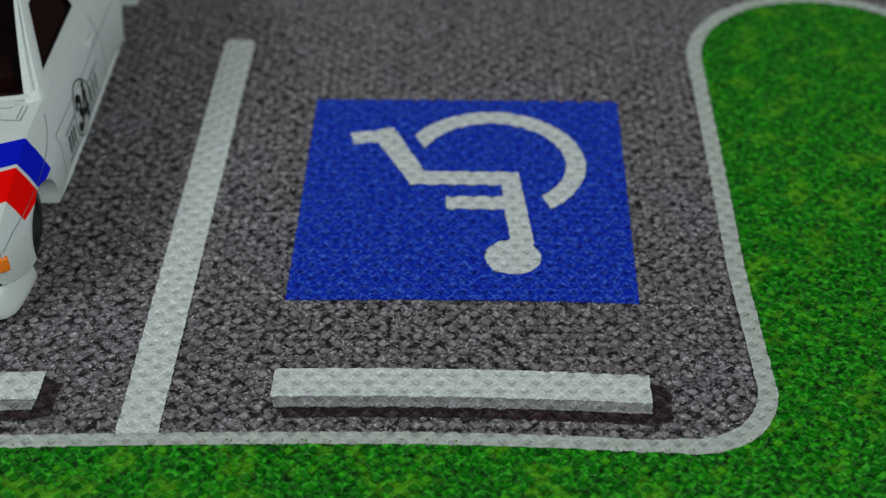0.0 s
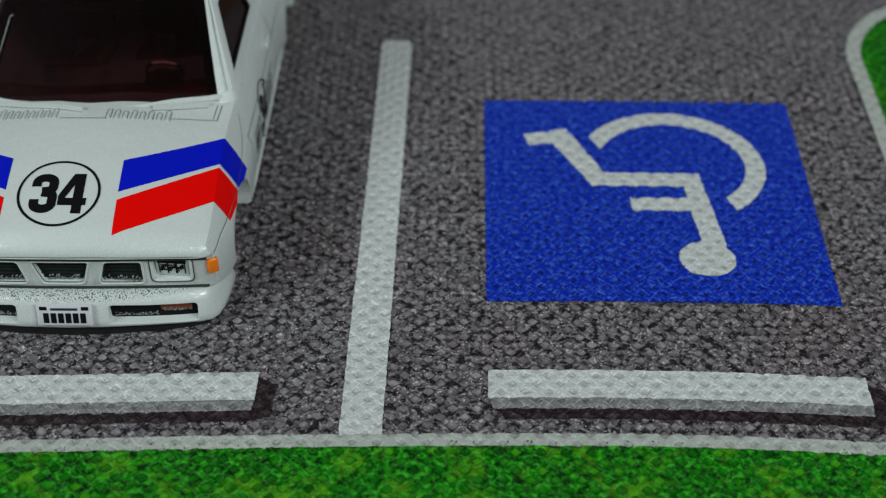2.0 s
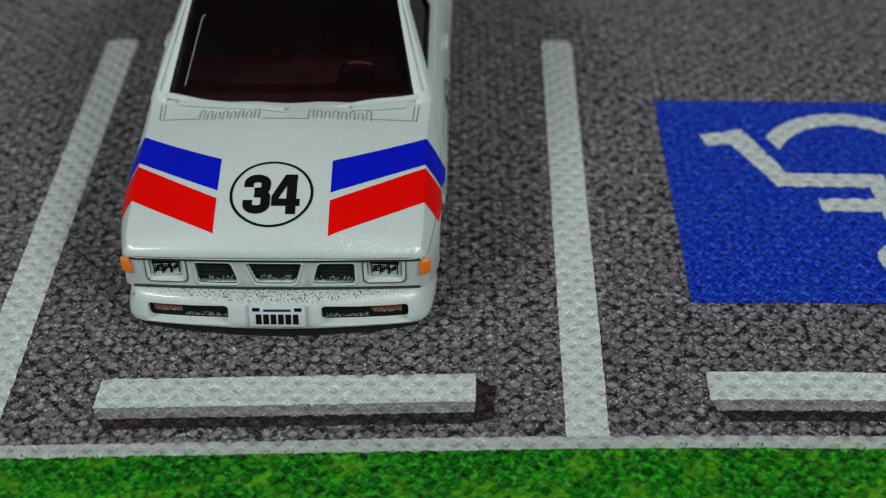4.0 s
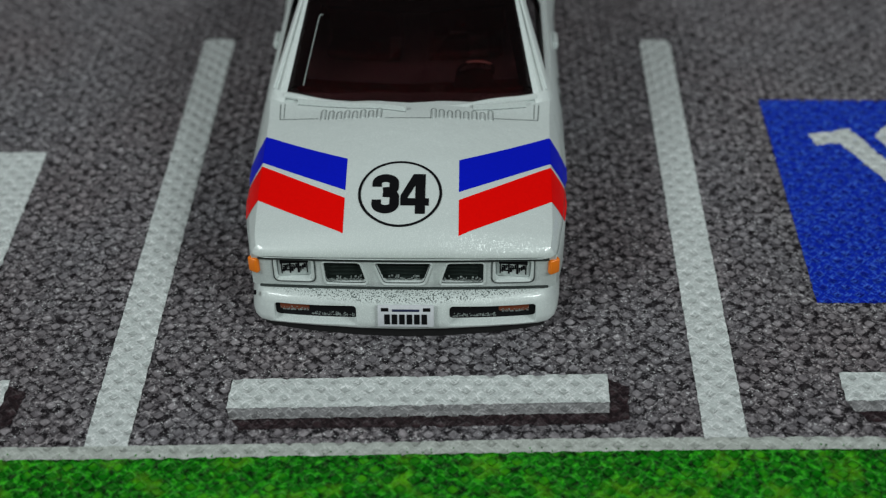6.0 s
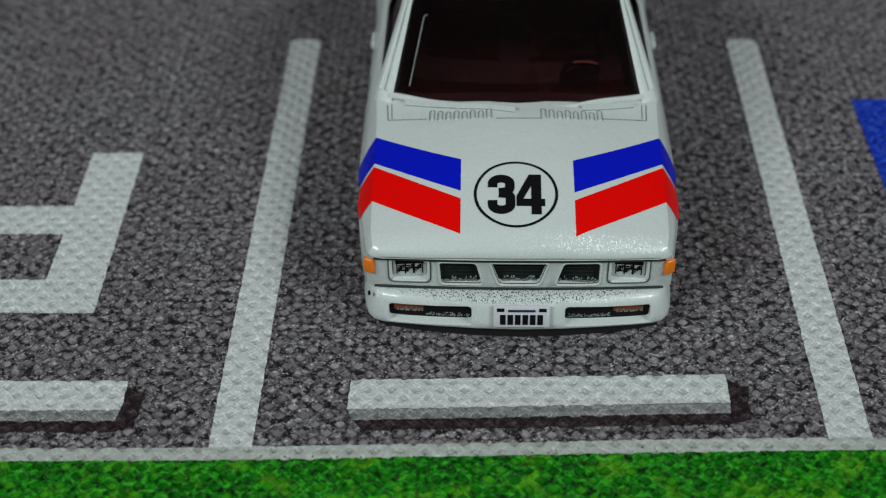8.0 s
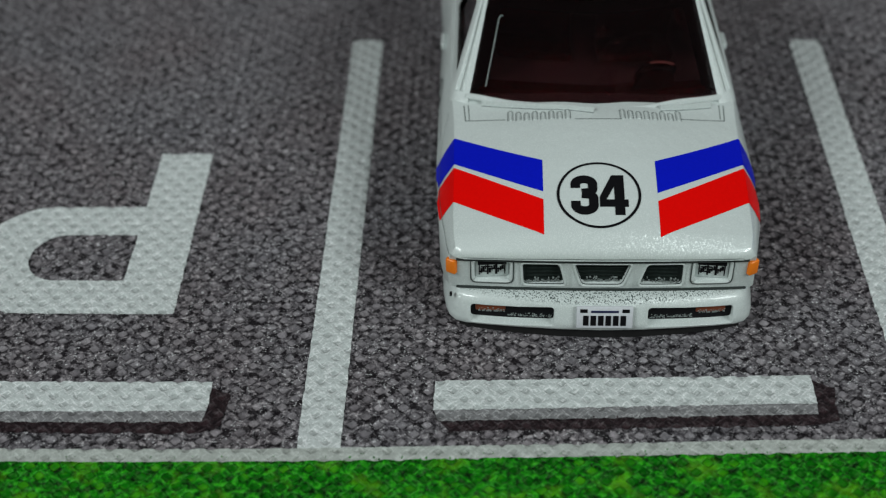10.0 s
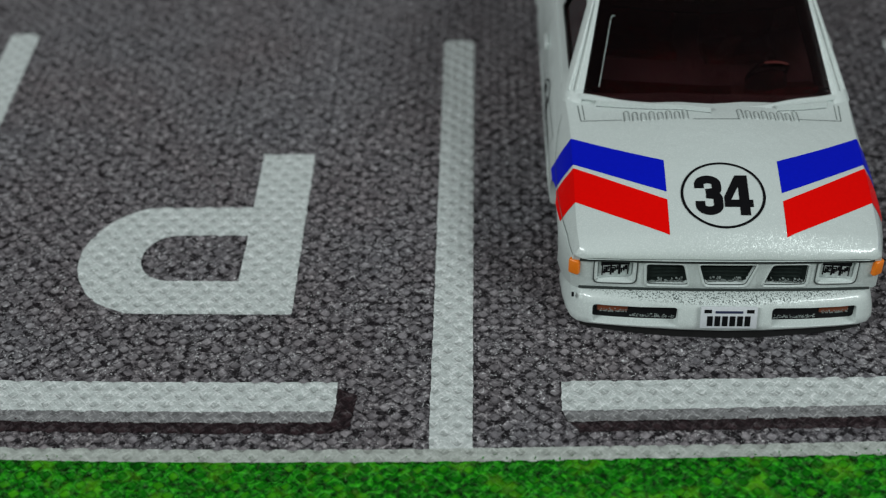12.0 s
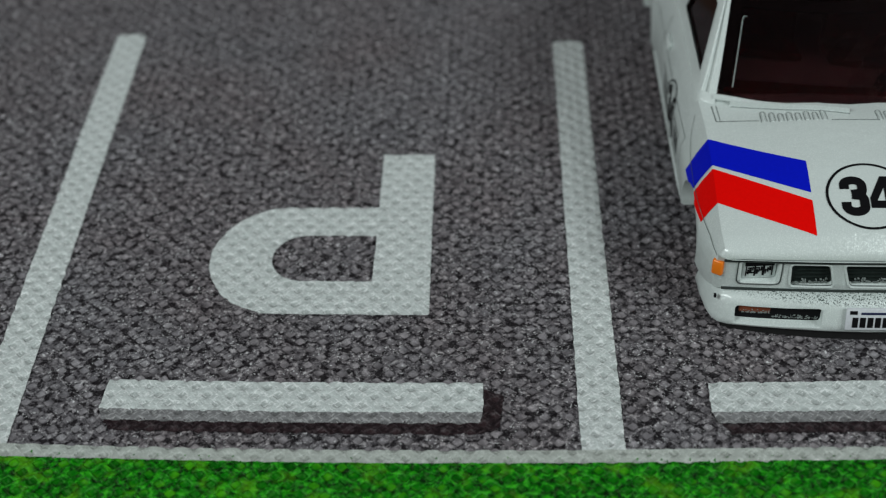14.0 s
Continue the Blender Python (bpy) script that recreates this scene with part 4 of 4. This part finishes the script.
cuts = [drooped(solid([(x, -0.9, z) for x, z in slot_outline(min(a, b), max(a, b))], (0, 0.56, 0)), 1.5) for a, b in ((0.44, 1.27), (-0.45, -1.25))]
bumper = part("front_bumper", carve(bumper_mesh(), cuts, 0.012), SCUFFED, truck, "white front bumper with dark slots")
for a, b in ((0.44, 1.27), (-0.45, -1.25)):
    lo, hi = min(a, b), max(a, b)
    s = 1 if a > 0 else -1
    bm = bmesh.new()
    rings = []
    for x in np.linspace(lo - 0.01, hi + 0.01, 9):
        y = bumper_y(x) + 0.105
        rings.append([Vector((x, y, 0.18)), Vector((x, y + 0.08, 0.18)), Vector((x, y + 0.08, 0.388)), Vector((x, y, 0.388))])
    loft(bm, rings)
    slot = part("fog_lamp_slot", drooped(bm, 1.5), BLACK_INK, bumper, "black slot with printed lamps")
    bm = bmesh.new()
    c = s * 1.06
    face = bumper_y(c) + 0.092
    box(bm, (c - 0.15, face, 0.262), (c + 0.15, face + 0.05, 0.366), 0.02)
    bm.transform(Matrix.Translation((c, face, 0)) @ Matrix.Rotation(s * 0.17, 4, "Z") @ Matrix.Translation((-c, -face, 0)))
    part("side_marker", drooped(bm, 1.5), RUST, slot, "dull orange lamp print")
    bm = bmesh.new()
    for i in range(150):
        outer = i % 3 == 0
        x = s * ((0.92 + 0.28 * random.random()) if outer else (0.47 + 0.42 * random.random()))
        w = 0.002 + 0.006 * random.random()
        z = (0.262 if outer else 0.205) + 0.04 * random.random() ** 2
        y = bumper_y(x) + (0.086 if outer else 0.100)
        box(bm, (x - w, y, z), (x + w, y + 0.012, z + 0.002 + 0.006 * random.random()))
    part("grey_speck", drooped(bm, 1.5), WEAR_GLINT, slot, "silver worn ink")

bm = bmesh.new()
for z in (0.352, 0.376):
    box(bm, (-1.452, -0.345, z), (-1.428, -0.31, z + 0.006), 0.001)
part("chip_mark", bm, BLACK_INK, bumper, "two tiny black chips")

# number plate with plain bars for its writing
bm = bmesh.new()
box(bm, (-0.268, -0.012, -0.115), (0.268, 0.012, 0.115), 0.01)
lean_back = Matrix.Translation((0.026, -0.583, 0.305)) @ Matrix.Rotation(radians(-15), 4, "X")
bm.transform(lean_back)
plate = part("licence_plate", bm, PLATE, bumper, "small white licence plate")


def plate_bar(x0, x1, z0, z1, mat):
    bm = bmesh.new()
    box(bm, (x0, -0.017, z0), (x1, -0.010, z1), 0.002)
    bm.transform(lean_back)
    part("plate_bar", bm, mat, plate)


for i in range(6):
    plate_bar(-0.205 + 0.071 * i, -0.152 + 0.071 * i, -0.085, 0.020, BLACK_INK)
plate_bar(-0.13, 0.13, 0.050, 0.074, NAVY)
for x in (-0.235, 0.165):
    plate_bar(x, x + 0.07, 0.052, 0.088, BLACK_INK)

# side trim: handle, decal, sill gap
for s in (1, -1):
    bm = bmesh.new()
    box(bm, (-0.035, 3.15, 1.00), (0.035, 3.42, 1.10), 0.03, None, 3)
    for v in bm.verts:
        v.co.x += s * 1.585
    part("door_handle", bm, WHITE, body, "white moulded door handle")

    def side_at(y, z, lift=0.005):
        hit = tree.ray_cast(Vector((s * 3, y, z)), Vector((-s, 0, 0)))
        x = hit[0].x if hit[0] else s * 1.6
        return Vector((x + s * lift, y, z))

    disc = ring(0.305, 0.325, 1.0)
    for v in disc.verts:
        v.co = side_at(2.45 + s * v.co.x, 0.69 + v.co.y)
    part("door_ring", disc, BLACK_INK, body, "black printed ring on the door")
    for outlines, box_width, shift, label in DIGITS:
        marks = sliced(digit_mesh(outlines, 0.23, box_width, 0.46), 0.1, 0.3)
        for v in marks.verts:
            v.co = side_at(2.45 + s * (v.co.x + shift * 0.86), 0.69 + v.co.y)
        part("door_number", marks, BLACK_INK, body, label)

    def side_strip(name, y0, z0, y1, z1, wide, mat, lift=0.005):
        """A thin strip laid along the truck's side."""
        bm = bmesh.new()
        a, b = Vector((y0, z0)), Vector((y1, z1))
        w = (b - a).normalized()
        n = Vector((-w.y, w.x)) * wide / 2
        k = max(2, int((b - a).length / 0.12))
        rows = []
        for i in range(k + 1):
            p = a.lerp(b, i / k)
            rows.append((bm.verts.new(side_at(*(p + n), lift)), bm.verts.new(side_at(*(p - n), lift))))
        for p, q in zip(rows, rows[1:]):
            bm.faces.new((p[0], p[1], q[1], q[0]))
        bmesh.ops.recalc_face_normals(bm, faces=bm.faces[:])
        return part(name, bm, mat, body)

    for y0, y1 in ((1.72, 2.12), (2.72, 3.25)):
        side_strip("decal_frame", y0, 0.80, y1, 0.80, 0.018, BLACK_INK)
        side_strip("decal_frame", y0, 0.46, y1, 0.46, 0.018, BLACK_INK)
        for k in range(3):
            yy = y0 + 0.06 + k * (y1 - y0 - 0.1) / 3
            side_strip("decal_bar", yy + 0.04, 0.52, yy + 0.04, 0.74, 0.05, BLACK_INK)
    hood_line = [(1.60, 1.17), (1.50, 1.09), (1.38, 1.02), (1.22, 0.965), (1.05, 0.93), (0.8, 0.90), (0.4, 0.87), (0.0, 0.845), (-0.24, 0.79)]
    for (ya, za), (yb, zb) in zip(hood_line, hood_line[1:]):
        side_strip("hood_gap", ya, za, yb, zb, 0.006, COWL if ya > 1.1 or yb < 0.2 else SEAM, 0.010)
    side_strip("door_gap", 1.52, 0.95, 1.50, 0.34, 0.010, COWL)
    side_strip("door_gap", 3.60, 1.22, 3.60, 0.34, 0.010, COWL)
    side_strip("side_crease", 1.52, 0.94, 4.4, 0.96, 0.008, COWL)
    bm = bmesh.new()
    tube(bm, [(s * 1.588, 1.24, 0.355), (s * 1.598, 1.6, 0.345), (s * 1.60, 3.0, 0.34), (s * 1.60, 4.3, 0.34)], 0.022)
    part("sill_lip", bm, WHITE, body, "white rounded sill")
shell.free()

# wheels and chassis
bm = bmesh.new()
box(bm, (-1.05, -0.30, 0.16), (1.05, 6.6, 0.34), 0.05)
# black lip behind the bumper, added in place of its contact shadow
rings = []
for x in np.linspace(-1.36, 1.36, 17):
    y = bumper_y(x) + 0.052
    top = 0.12 + 1.2 * droop(x)
    rings.append([Vector((x, y, 0.006)), Vector((x, y + 0.3, 0.006)), Vector((x, y + 0.3, top)), Vector((x, y + 0.01, top))])
loft(bm, rings)
part("chassis", bm, CHASSIS, truck, "black plastic base with a front lip added as the bumper's contact shadow")
for y, z in WHEELS:
    for s in (1, -1):
        bm = lathe(bmesh.new(), [(-0.17, 0.30), (-0.17, 0.38), (-0.13, 0.42), (0.13, 0.42), (0.17, 0.38), (0.17, 0.29), (0.12, 0.28), (0.12, 0.05)], (s * 1.25, y, 0.42), 36)
        tyre = part("wheel", bm, TYRE, truck, "black plastic wheel")
        bm = lathe(bmesh.new(), [(-0.03, 0.28), (0.02, 0.28), (0.03, 0.25), (0.0, 0.2), (0.02, 0.08), (0.045, 0.07), (0.05, 0.02)], (s * 1.25 + s * 0.125, y, 0.42), 28)
        part("rim", bm, CHASSIS, tyre, "black rim")

# the table under the mat
bm = bmesh.new()
box(bm, (-60, -40, -3.3), (50, 50, -0.3), 0.3)
tagged(part("table_top", bm, WOOD), "dark wooden table top under the play mat", "table", kind="structure")
